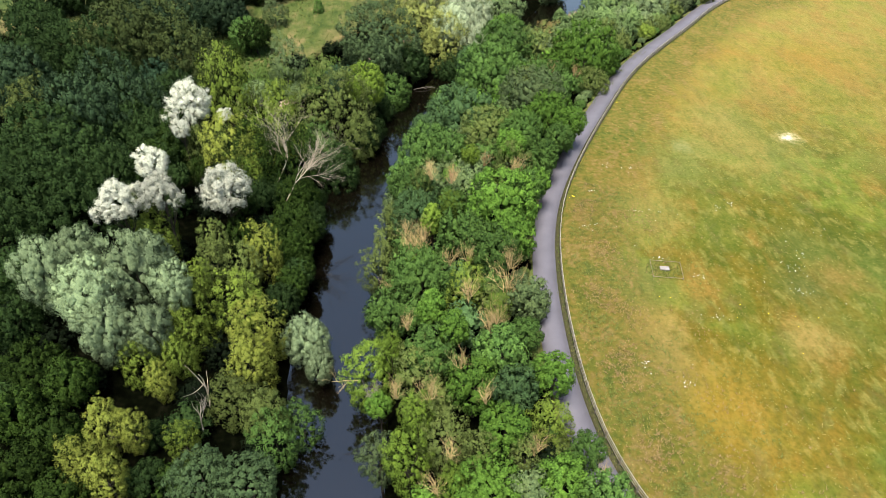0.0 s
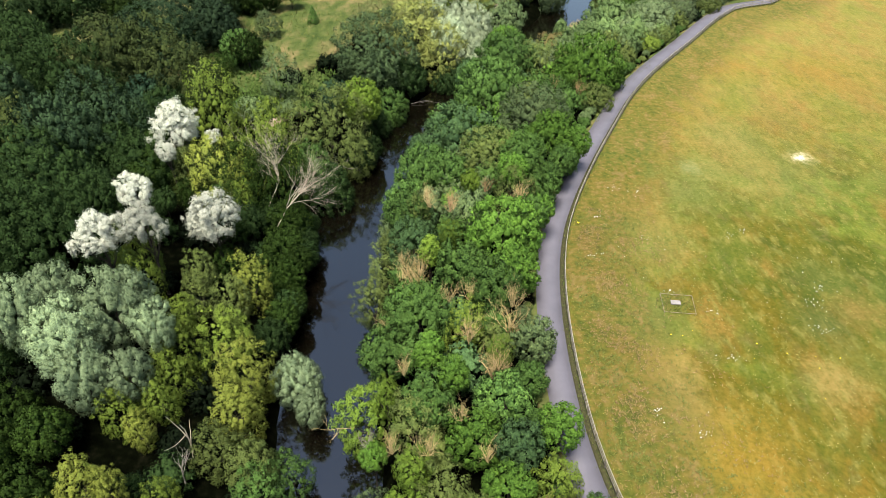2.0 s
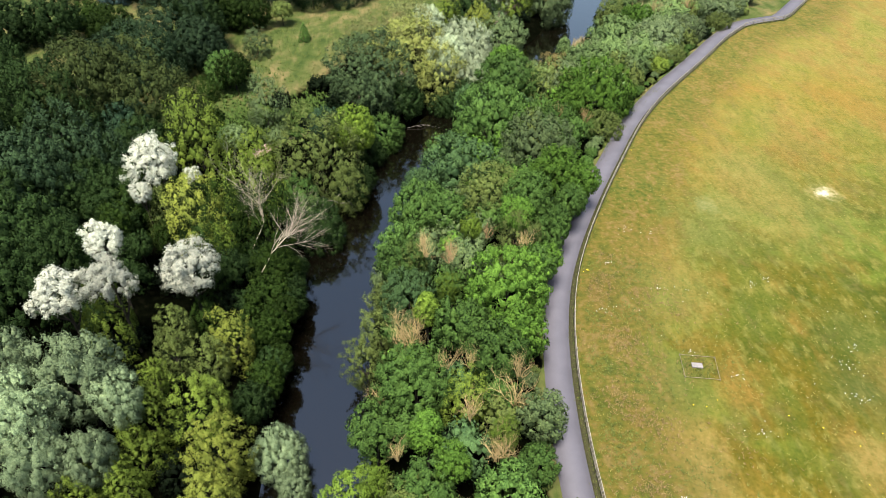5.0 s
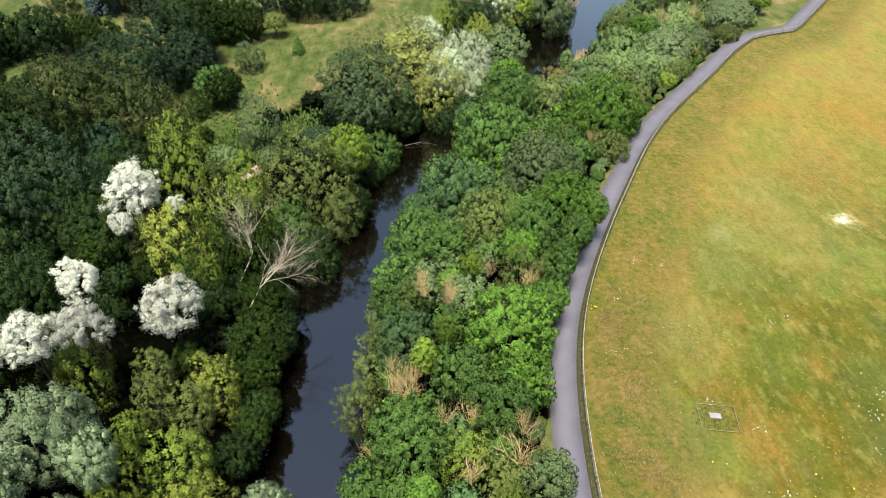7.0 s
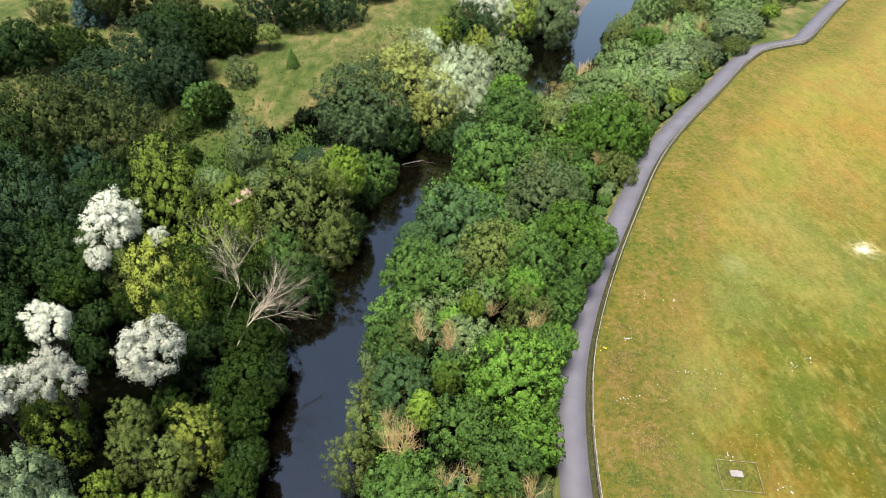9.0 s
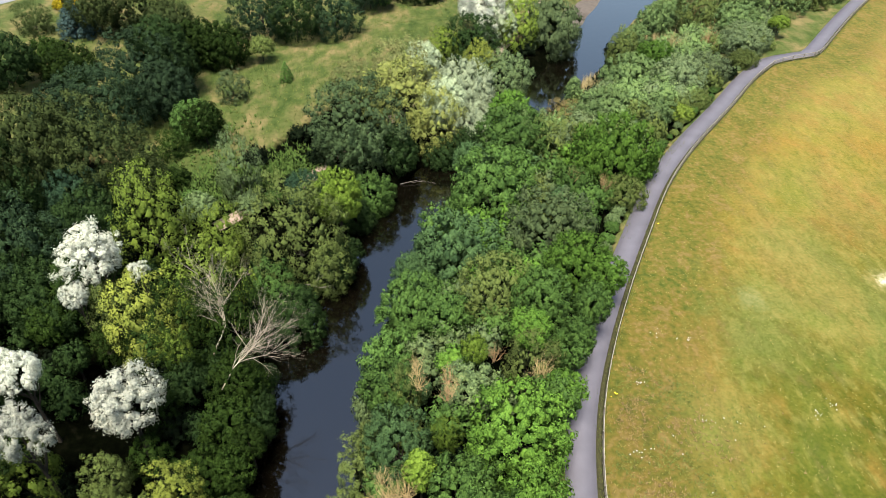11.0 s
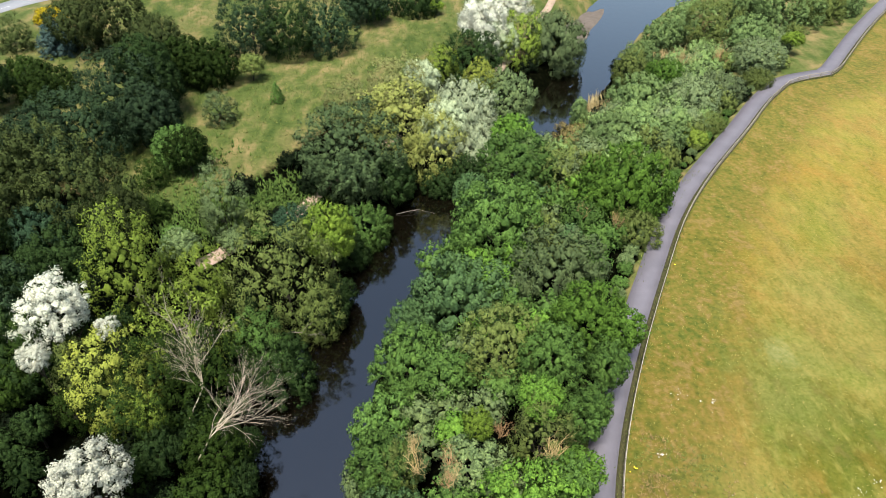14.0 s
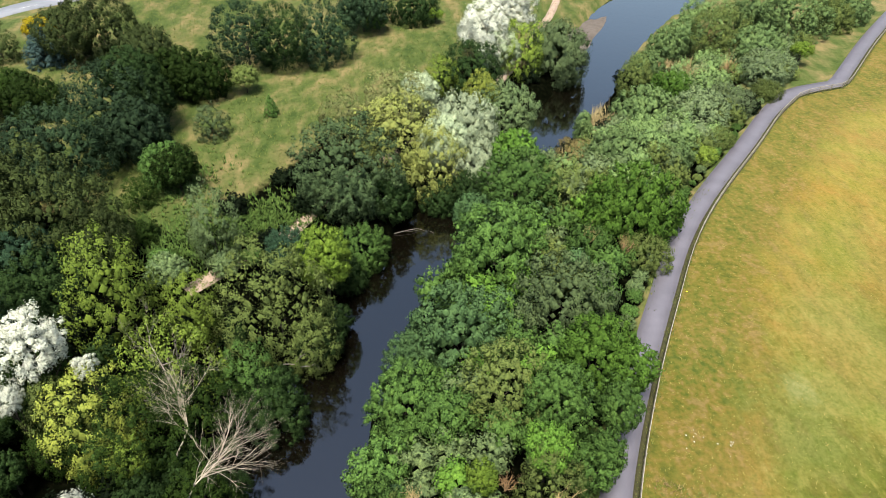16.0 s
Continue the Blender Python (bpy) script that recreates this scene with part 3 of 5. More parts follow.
TRUNKS = [trunk_mesh(s) for s in (1, 2, 3)]
CROWNS = {
    "broad": [crown_mesh("crown", 10 + k, 4.5, 0.85, 250, (0.055, 0.125), 10000, (0.2, 0.155), 0.15) for k in range(4)],
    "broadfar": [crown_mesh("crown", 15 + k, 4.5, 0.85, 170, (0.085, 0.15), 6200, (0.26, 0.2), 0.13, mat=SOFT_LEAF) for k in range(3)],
    "grand": [crown_mesh("crown", 130 + k, 8.0, 1.0, 340, (0.04, 0.10), 15000, (0.27, 0.21), 0.15, lobes=14, lobe=0.3, kernel=0.45) for k in range(3)],
    "small": [crown_mesh("crown", 20 + k, 2.4, 0.85, 84, (0.10, 0.21), 3600, (0.2, 0.15), 0.16) for k in range(5)],
    "fill": [crown_mesh("crown", 25 + k, 2.4, 0.95, 26, (0.17, 0.33), 820, (0.31, 0.23), 0.2) for k in range(4)],
    "dense": [crown_mesh("crown", 30 + k, 4.5, 0.8, 240, (0.065, 0.115), 9500, (0.21, 0.13), 0.2, lobe=0.2, mat=SOFT_LEAF, kernel=0.5) for k in range(2)],
    "grey": [crown_mesh("crown", 40 + k, 3.5, 1.25, 130, (0.08, 0.19), 10500, (0.19, 0.10), 0.16, 0.35, lobe=0.36, lobes=7, mat=PALE_LEAF, round_=0.6) for k in range(2)],
    "willow": [crown_mesh("crown", 50 + k, 4.5, 1.05, 100, (0.11, 0.20), 9000, (0.3, 0.12), 0.16, 0.4, mat=PALE_LEAF) for k in range(2)],
    "white": [crown_mesh("crown", 60 + k, 3.0, 1.1, 100, (0.08, 0.17), 10500, (0.17, 0.11), 0.3, low=-0.25, lobes=6, lobe=0.5, rough=0.14, mat=PALE_LEAF, kernel=0.54) for k in range(3)],
    "ash": [crown_mesh("crown", 70 + k, 3.5, 1.3, 140, (0.06, 0.15), 6200, (0.23, 0.14), 0.22, lobe=0.4, mat=SOFT_LEAF, rough=0.12, kernel=0.38, round_=0.7, calm=0.2) for k in range(2)],
    "ashbig": [crown_mesh("crown", 75, 6.5, 1.0, 260, (0.04, 0.105), 13500, (0.24, 0.14), 0.22, lobe=0.38, mat=SOFT_LEAF, rough=0.12, kernel=0.38, round_=0.7, calm=0.2)],
    "feather": [crown_mesh("crown", 80 + k, 3.5, 1.45, 160, (0.06, 0.16), 9500, (0.19, 0.1), 0.2, 0.15, low=-0.9, lobe=0.45, mat=SOFT_LEAF, rough=0.12, kernel=0.38, round_=0.7, calm=0.2) for k in range(3)],
    "featherfar": [crown_mesh("crown", 85 + k, 4.5, 1.15, 170, (0.07, 0.15), 8500, (0.24, 0.13), 0.18, 0.2, lobe=0.4, mat=SOFT_LEAF, kernel=0.38, round_=0.7, calm=0.2) for k in range(2)],
    "spire": [crown_mesh("crown", 90 + k, 1.6, 1.9, 60, (0.18, 0.30), 2900, (0.21, 0.15), taper=0.6) for k in range(2)],
    "bush": [crown_mesh("crown", 100 + k, 2.4, 0.8, 50, (0.14, 0.24), 2100, (0.24, 0.16), 0.18, low=-0.35) for k in range(3)],
    "under": [crown_mesh("crown", 105 + k, 2.4, 0.8, 20, (0.2, 0.33), 420, (0.5, 0.3), 0.18, low=-0.35) for k in range(2)],
    "cone": [crown_mesh("crown", 110 + k, 2.6, 2.0, 110, (0.11, 0.19), 3200, (0.34, 0.12), 0.2, taper=0.9, low=-0.9) for k in range(2)],
    "fir": [crown_mesh("crown", 114, 4.0, 1.2, 130, (0.10, 0.16), 4600, (0.40, 0.13), 0.2, taper=0.75, low=-0.8, mat=PALE_LEAF)],
    "open": [crown_mesh("crown", 120, 4.5, 1.0, 120, (0.05, 0.10), 5200, (0.24, 0.18), 0.6, lobe=0.3, kernel=0.3, hollow=True, mat=SOFT_LEAF)],
}
TWIGS = {c: [limb_mesh("twigs", 130 + k, m, 2.0, 0.045, 2, 0.55, 0.12, stems=12, sides=3) for k in range(2)] for c, m in (("tan", TAN), ("rust", RUST), ("straw", TAN), ("ash", GREYTWIG))}
HALF = {"broad": 0.85, "broadfar": 0.85, "grand": 1.0, "small": 0.85, "fill": 0.95, "dense": 0.8, "grey": 1.25, "willow": 1.05, "white": 1.1, "ash": 1.3, "ashbig": 1.0, "feather": 1.45, "featherfar": 1.15, "spire": 1.9, "bush": 0.8, "under": 0.8, "cone": 2.0, "fir": 1.2, "open": 1.0}
# far and farsage carry distance haze in their lighter, greyer greens
TINT = {
    "sagegreen": (0.0577, 0.0940, 0.0414),
    "sagedark": (0.0465, 0.0722, 0.0323),
    "lime": (0.0777, 0.1205, 0.0178), "bright": (0.0581, 0.1138, 0.0187), "green": (0.0464, 0.0875, 0.0216), "blue": (0.0441, 0.0814, 0.0324), "sage": (0.0750, 0.1062, 0.0462),
    "olive": (0.0747, 0.0974, 0.0280), "gold": (0.0992, 0.1391, 0.0232), "yellow": (0.1488, 0.1724, 0.0331), "pale": (0.1386, 0.1480, 0.0595), "grey": (0.1584, 0.2119, 0.1133),
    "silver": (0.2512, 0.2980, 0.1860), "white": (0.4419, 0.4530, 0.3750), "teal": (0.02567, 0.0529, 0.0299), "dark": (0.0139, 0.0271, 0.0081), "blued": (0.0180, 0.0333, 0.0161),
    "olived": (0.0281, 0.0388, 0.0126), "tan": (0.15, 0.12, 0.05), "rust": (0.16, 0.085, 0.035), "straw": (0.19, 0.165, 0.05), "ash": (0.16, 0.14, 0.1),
    # the "under" leaf colour is blackened to give shade between the trees
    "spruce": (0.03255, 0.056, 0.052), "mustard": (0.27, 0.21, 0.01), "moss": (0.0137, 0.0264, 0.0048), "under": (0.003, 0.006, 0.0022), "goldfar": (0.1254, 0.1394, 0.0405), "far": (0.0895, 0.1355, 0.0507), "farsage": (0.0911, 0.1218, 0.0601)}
WORDS = {
    "sagegreen": "muted green",
    "lime": "bright lime-green", "bright": "fresh bright green", "green": "mid green", "blue": "blue-green", "sage": "grey-green", "olive": "olive green",
    "gold": "yellow-green", "yellow": "pale yellow", "pale": "cream-yellow", "grey": "silvery grey-green", "silver": "silver-leaved", "white": "white-leaved",
    "teal": "deep blue-green", "dark": "dark green", "blued": "very dark green", "olived": "dark olive", "tan": "tan", "rust": "rust-brown", "straw": "straw-coloured",
    "ash": "ash-grey", "spruce": "blue-grey", "mustard": "mustard-yellow flowering", "moss": "shady moss-green", "under": "shade-blackened green", "sagedark": "dark grey-green", "goldfar": "soft yellow-green", "far": "haze-paled mid green", "farsage": "haze-paled grey-green"}
SORTS = {
    "broad": ("broadleaf_tree", "broadleaf tree with rounded lumpy crown"), "dense": ("broadleaf_tree", "broadleaf tree with dense fine-leaved crown"),
    "grey": ("willow_tree", "large willow with tall soft crown"), "willow": ("willow_tree", "willow with drooping foliage"), "white": ("poplar_tree", "poplar with bright ragged foliage"),
    "ash": ("ash_tree", "ash tree with loose open crown"), "feather": ("willow_tree", "bushy willow with feathery foliage"), "spire": ("young_tree", "slender young tree"),
    "bush": ("bush", "rounded bush"), "cone": ("conifer", "conifer with pointed crown"), "fir": ("conifer", "spruce with layered pointed crown"), "open": ("ash_tree", "thin tree with bare branches showing")}
place_rng = np.random.default_rng(7)
PLACED = []


def ground_at(x, y):
    return max(float(terrain(x, y)[0][0]), WATER_Z - 0.8)


def tree(kind, tint, x, y, r, top, where="on riverbank"):
    """A tree whose crown of radius r tops out at height top; its trunk stands on the ground below."""
    name, text = SORTS[kind]
    PLACED.append((x, y, r))
    shape = {"on woodland floor": "under", "between larger trees": "fill"}.get(where, kind)
    if shape == "broad":
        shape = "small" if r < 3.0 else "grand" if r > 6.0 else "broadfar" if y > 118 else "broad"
    if shape == "dense" and r > 7.0:
        shape = "grand"
    if shape == "ash" and r > 4.5:
        shape = "ashbig"
    if shape == "feather" and y > 118:
        shape = "featherfar"
    tall = 1.0 if kind in ("bush", "cone", "fir", "spire") else 1.1 if kind == "white" else 1.15 if y > 118 else 1.38
    me, size = CROWNS[shape][place_rng.integers(len(CROWNS[shape]))]
    g = ground_at(x, y)
    ob = new(name)
    ob.empty_display_size = 0.5
    ob.location = (x, y, g)
    k = r / size
    half = HALF[shape] * r * 0.97 * tall
    mid = top - half
    if kind == "bush":
        mid = max(mid, g + 0.3 * r)
    mid = max(mid, g + 0.35 * half)
    crown = new("crown", me)
    crown.parent = ob
    crown.location = (0, 0, mid - g)
    crown.rotation_euler = (0, 0, place_rng.uniform(0, 6.283))
    crown.scale = (k * place_rng.uniform(0.95, 1.08), k * place_rng.uniform(0.95, 1.08), k * tall)
    crown.color = (*TINT[tint], 1)
    trunk = new("trunk", TRUNKS[place_rng.integers(3)])
    trunk.parent = ob
    h = max(mid - g, 0.6)
    trunk.scale = (min(h, 2.2 * r), min(h, 2.2 * r), h)
    return tagged(ob, f"{WORDS[tint]} {text} {where}", "bush" if kind == "bush" else "tree")


def twiggy(tint, x, y, r, top):
    """A dead, leafless shrub of thin twigs."""
    g = ground_at(x, y)
    ob = new("dead_shrub", TWIGS[tint][place_rng.integers(2)])
    top += 0.9
    ob.location = (x, y, top - 2.6 * r if top - 2.6 * r > g else g)
    ob.rotation_euler = (0, 0, place_rng.uniform(0, 6.283))
    ob.scale = (r / 1.7, r / 1.7, (top - ob.location.z) / 3.0)
    return tagged(ob, f"leafless {WORDS[tint]} twiggy shrub among green trees", "shrub")


# ---------------------------------------------------------------- the trees, one by one
tree("feather", "lime", -3.3, 31.2, 2.2, 3.0)
tree("ash", "sage", -6.0, 32.7, 2.0, 0.0)
tree("broad", "bright", 3.9, 26.8, 3.3, 5.0)
tree("broad", "bright", 5.2, 31.6, 2.1, 6.0)
tree("broad", "bright", 9.8, 27.1, 2.3, 5.0)
tree("broad", "green", 12.0, 29.7, 1.6, 5.0)
tree("broad", "green", 12.9, 25.0, 2.2, 6.0)
twiggy("straw", 13.3, 27.7, 1.4, 4.0)
tree("ash", "gold", 9.5, 33.3, 2.1, 5.0)
tree("broad", "bright", 10.2, 37.3, 2.1, 6.0)
tree("broad", "blue", 6.6, 35.6, 2.2, 6.0)
tree("broad", "bright", 2.9, 37.2, 2.5, 5.0)
tree("feather", "olive", 0.3, 32.6, 2.4, 4.0)
tree("ash", "olive", -2.2, 40.3, 3.2, 4.0)
tree("ash", "lime", -7.7, 43.5, 3.2, 1.0)
tree("broad", "green", -1.0, 41.4, 2.6, 5.0)
tree("broad", "green", 5.6, 40.5, 2.6, 6.0)
tree("broad", "green", -2.5, 53.3, 4.1, 5.0)
tree("feather", "olive", -8.2, 60.0, 2.3, 0.0)
tree("broad", "green", -6.0, 48.5, 2.5, 3.0)
tree("spire", "bright", -1.1, 46.5, 1.7, 6.0)
tree("broad", "bright", 1.0, 42.8, 1.6, 6.0)
tree("feather", "gold", 2.6, 51.0, 2.4, 5.0)
twiggy("tan", 7.0, 50.3, 2.0, 6.0)
tree("broad", "sage", 9.2, 48.5, 2.3, 5.0)
tree("broad", "green", 8.4, 43.8, 1.8, 4.0)
twiggy("tan", 4.8, 44.5, 1.8, 5.5)
twiggy("tan", 0.8, 53.8, 1.3, 5.0)
twiggy("tan", -3.7, 58.9, 2.4, 4.0)
tree("broad", "green", 5.6, 54.9, 2.9, 7.0)
tree("broad", "green", 2.1, 59.2, 2.8, 6.0)
tree("spire", "lime", -1.3, 60.0, 1.4, 7.0)
tree("broad", "bright", 7.2, 63.9, 4.7, 8.5)
tree("broad", "bright", 7.9, 57.3, 2.8, 7.0)
tree("broad", "blue", -3.5, 64.5, 3.4, 5.0)
tree("feather", "olive", -6.9, 64.1, 2.6, 1.0)
twiggy("rust", 1.0, 66.0, 0.9, 7.0)
twiggy("tan", -1.4, 67.7, 1.1, 7.0)
tree("broad", "sage", 3.1, 69.2, 2.7, 6.0)
tree("broad", "green", -4.4, 70.2, 2.8, 5.0)
tree("broad", "bright", -6.4, 38.4, 1.3, -1.0)
twiggy("ash", -7.2, 40.1, 1.3, -1.5)
tree("broad", "lime", 3.6, 71.0, 1.3, 8.0)
twiggy("rust", 5.5, 70.6, 1.0, 7.0)
tree("feather", "olive", 9.0, 71.5, 2.8, 8.0)
tree("broad", "green", 10.7, 67.1, 2.3, 7.0)
tree("broad", "green", 8.0, 104.2, 6.0, 8.0)
tree("broad", "bright", 25.6, 110.4, 6.0, 9.5)
tree("dense", "sage", 14.5, 94.2, 5.4, 8.0)
tree("broad", "bright", 15.8, 85.6, 4.1, 8.0)
tree("broad", "blue", 2.9, 91.5, 6.0, 6.0)
tree("dense", "olive", 6.4, 82.6, 4.3, 7.0)
tree("broad", "green", 11.1, 79.9, 3.5, 8.0)
tree("broad", "bright", 9.0, 73.4, 2.1, 9.0)
tree("broad", "green", -2.7, 83.1, 4.0, 4.0)
tree("broad", "green", -4.8, 75.5, 2.9, 3.0)
tree("broad", "sage", -5.7, 70.1, 2.5, 2.0)
tree("broad", "green", 12.2, 118.5, 5.4, 7.0)
tree("broad", "blue", 5.1, 112.9, 2.8, 4.0)
tree("feather", "olive", 17.7, 116.7, 3.5, 3.0)
tree("spire", "bright", 20.5, 109.0, 1.2, 5.0)
tree("broad", "green", 18.9, 104.3, 2.9, 5.0)
tree("dense", "olive", 26.0, 104.0, 3.1, 4.0)
tree("feather", "tan", 21.9, 130.4, 3.0, 2.0)
tree("broad", "green", 17.3, 81.9, 2.1, 5.0)
tree("broad", "green", 13.5, 73.8, 2.1, 6.0)
tree("broad", "bright", 11.6, 67.8, 2.1, 6.5)
tree("broad", "green", 1.1, 80.2, 2.9, 5.0)
tree("broad", "blue", -3.1, 71.3, 2.4, 3.0)
tree("broad", "blue", -2.5, 88.3, 3.0, 3.0)
twiggy("rust", 22.7, 102.7, 1.3, 5.0)
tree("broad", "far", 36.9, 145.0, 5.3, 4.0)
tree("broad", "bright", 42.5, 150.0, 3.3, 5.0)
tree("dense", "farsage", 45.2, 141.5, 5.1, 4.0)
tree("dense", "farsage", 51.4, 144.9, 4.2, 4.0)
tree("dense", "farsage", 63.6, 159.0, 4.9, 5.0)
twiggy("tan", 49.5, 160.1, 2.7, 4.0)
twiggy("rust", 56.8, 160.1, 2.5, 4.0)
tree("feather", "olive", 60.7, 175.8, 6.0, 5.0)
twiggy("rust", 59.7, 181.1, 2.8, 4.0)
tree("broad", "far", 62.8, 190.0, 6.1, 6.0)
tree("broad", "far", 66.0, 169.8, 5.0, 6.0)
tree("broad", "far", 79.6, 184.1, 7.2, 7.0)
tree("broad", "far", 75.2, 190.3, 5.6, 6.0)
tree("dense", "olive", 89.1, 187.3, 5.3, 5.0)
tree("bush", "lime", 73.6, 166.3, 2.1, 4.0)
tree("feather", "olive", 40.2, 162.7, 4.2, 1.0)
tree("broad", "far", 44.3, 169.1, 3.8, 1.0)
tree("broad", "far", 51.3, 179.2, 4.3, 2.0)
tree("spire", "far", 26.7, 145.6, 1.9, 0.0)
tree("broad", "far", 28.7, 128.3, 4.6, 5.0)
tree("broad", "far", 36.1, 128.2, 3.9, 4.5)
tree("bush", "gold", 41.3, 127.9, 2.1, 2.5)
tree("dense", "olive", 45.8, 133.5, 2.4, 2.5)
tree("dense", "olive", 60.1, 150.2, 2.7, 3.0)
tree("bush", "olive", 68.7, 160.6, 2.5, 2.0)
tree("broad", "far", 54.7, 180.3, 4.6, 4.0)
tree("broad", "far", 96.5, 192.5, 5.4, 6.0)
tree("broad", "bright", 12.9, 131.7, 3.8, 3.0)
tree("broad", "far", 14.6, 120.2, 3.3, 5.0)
twiggy("tan", 2.7, 48.0, 1.6, 6.0)
twiggy("tan", 5.3, 43.6, 1.3, 6.0)
twiggy("tan", -2.9, 57.9, 1.8, 5.0)
twiggy("tan", -3.6, 44.1, 1.1, 4.5)
twiggy("tan", 1.6, 38.2, 1.1, 5.5)
twiggy("tan", -1.2, 35.6, 1.4, 5.0)
twiggy("straw", -4.3, 36.2, 1.2, 4.0)
twiggy("tan", 0.7, 29.1, 1.0, 5.0)
twiggy("tan", -0.6, 26.7, 1.1, 4.0)
twiggy("straw", 7.4, 51.7, 1.5, 7.0)
twiggy("tan", -6.0, 51.7, 1.0, 2.0)
twiggy("tan", -1.7, 69.7, 1.1, 6.5)
twiggy("rust", 1.2, 68.3, 0.9, 6.5)
twiggy("tan", -2.3, 59.0, 1.4, 5.0)
twiggy("tan", -4.4, 60.2, 1.0, 4.0)
twiggy("straw", 9.4, 68.4, 1.5, 8.0)
twiggy("tan", 18.7, 104.4, 1.2, 5.0)
tree("broad", "dark", -84.3, 137.1, 5.8, 10.0)
tree("broad", "dark", -76.6, 140.3, 5.3, 10.0)
tree("broad", "dark", -73.8, 114.7, 4.9, 12.0)
tree("ash", "olive", -14.6, 95.1, 3.1, -1.0)
tree("broad", "dark", -12.5, 100.7, 2.2, -4.0)
tree("broad", "dark", -13.8, 96.5, 2.8, -3.0)
tree("broad", "dark", -11.9, 109.3, 2.8, -4.0)
tree("white", "white", -38.0, 60.1, 2.5, 9.0)
tree("white", "white", -33.7, 62.1, 2.3, 9.0)
tree("white", "white", -36.9, 68.3, 2.1, 9.0)
tree("white", "white", -28.5, 67.9, 3.2, 6.0)
tree("white", "white", -37.3, 84.5, 3.2, 9.5)
tree("white", "white", -36.9, 79.2, 1.3, 7.0)
tree("white", "white", -31.7, 82.9, 1.0, 7.0)
tree("broad", "dark", -47.2, 64.3, 6.1, 9.0)
tree("broad", "dark", -51.2, 64.4, 5.0, 9.0)
tree("broad", "dark", -47.4, 69.5, 6.0, 11.0)
tree("broad", "dark", -43.5, 69.0, 4.5, 9.0)
tree("broad", "dark", -54.5, 76.2, 5.5, 11.0)
tree("feather", "olive", -57.3, 80.5, 3.9, 12.0)
tree("broad", "dark", -53.2, 67.6, 4.4, 11.0)
tree("broad", "blued", -52.6, 82.0, 5.8, 12.0)
tree("broad", "blued", -49.2, 88.4, 6.5, 12.0)
tree("broad", "dark", -68.1, 101.4, 8.1, 13.0)
tree("broad", "blued", -65.1, 90.2, 5.3, 13.0)
tree("broad", "dark", -58.8, 99.9, 7.3, 13.0)
tree("dense", "olived", -55.0, 107.0, 7.0, 14.0)
tree("broad", "dark", -42.3, 82.9, 4.5, 6.0)
tree("ash", "moss", -39.1, 84.2, 4.1, 4.0)
tree("ash", "moss", -29.0, 80.2, 5.4, -1.0)
tree("ash", "moss", -23.3, 82.0, 4.4, -2.0)
tree("broad", "dark", -17.9, 87.5, 4.4, -3.0)
tree("broad", "dark", -45.8, 84.3, 4.3, 7.0)
tree("feather", "gold", -35.4, 95.6, 5.0, 6.0)
tree("feather", "gold", -26.9, 95.6, 3.2, 5.0)
tree("open", "gold", -26.8, 88.0, 5.0, 5.0)
tree("feather", "yellow", -31.2, 79.8, 4.1, 7.0)
tree("feather", "olive", -35.3, 81.2, 2.7, 5.0)
tree("ash", "olive", -18.2, 97.5, 7.0, 5.0)
tree("broad", "lime", -13.8, 105.4, 3.7, 4.0)
tree("dense", "teal", -18.4, 106.7, 3.0, 3.0)
tree("feather", "sage", -28.8, 110.2, 3.8, 2.0)
tree("bush", "sage", -33.0, 104.1, 2.7, 1.0)
tree("bush", "sage", -26.6, 106.6, 2.1, -0.5)
tree("bush", "green", -24.0, 109.0, 1.5, -1.5)
tree("ash", "green", -19.5, 88.7, 3.2, -3.0)
tree("dense", "sagedark", -13.2, 126.2, 8.1, 5.0)
tree("broad", "dark", -7.5, 124.9, 4.5, -1.0)
tree("broad", "green", -10.2, 114.3, 3.8, -3.0)
tree("feather", "pale", -14.2, 140.5, 4.8, 2.5)
tree("feather", "pale", -6.6, 148.0, 5.6, 5.0)
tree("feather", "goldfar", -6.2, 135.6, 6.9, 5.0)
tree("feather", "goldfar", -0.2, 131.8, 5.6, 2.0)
tree("willow", "silver", 5.1, 140.6, 6.3, 5.0)
tree("willow", "silver", 1.7, 135.4, 4.3, 4.0)
tree("willow", "silver", 7.2, 133.0, 4.7, 1.0)
tree("willow", "silver", -2.4, 149.7, 3.5, 5.0)
tree("feather", "gold", 1.7, 158.3, 3.3, 4.0)
tree("feather", "yellow", 8.4, 148.9, 2.9, 5.0)
tree("broad", "dark", 7.2, 160.3, 6.5, 6.0)
tree("dense", "sage", 12.8, 148.7, 5.9, 3.0)
tree("feather", "gold", 18.6, 175.1, 5.7, 4.0)
tree("willow", "sage", 27.1, 178.0, 7.1, 3.0)
tree("white", "white", 10.9, 175.5, 5.8, 9.0)
tree("white", "white", 16.8, 183.7, 5.6, 9.0)
tree("willow", "silver", 13.8, 174.1, 4.4, 4.0)
tree("broad", "dark", 5.6, 128.1, 3.3, -2.0)
tree("broad", "dark", 1.2, 128.4, 3.7, -4.0)
tree("broad", "blued", -54.0, 125.4, 6.8, 10.0)
tree("broad", "blued", -52.6, 138.5, 7.8, 10.0)
tree("broad", "blued", -58.3, 123.1, 4.9, 9.0)
tree("broad", "blued", -45.9, 132.1, 5.3, 8.0)
tree("broad", "dark", -50.8, 145.8, 5.0, 11.0)
tree("broad", "dark", -48.0, 143.3, 4.8, 8.0)
tree("broad", "moss", -68.6, 145.4, 5.0, 6.0)
tree("broad", "moss", -74.6, 150.5, 4.2, 5.0)
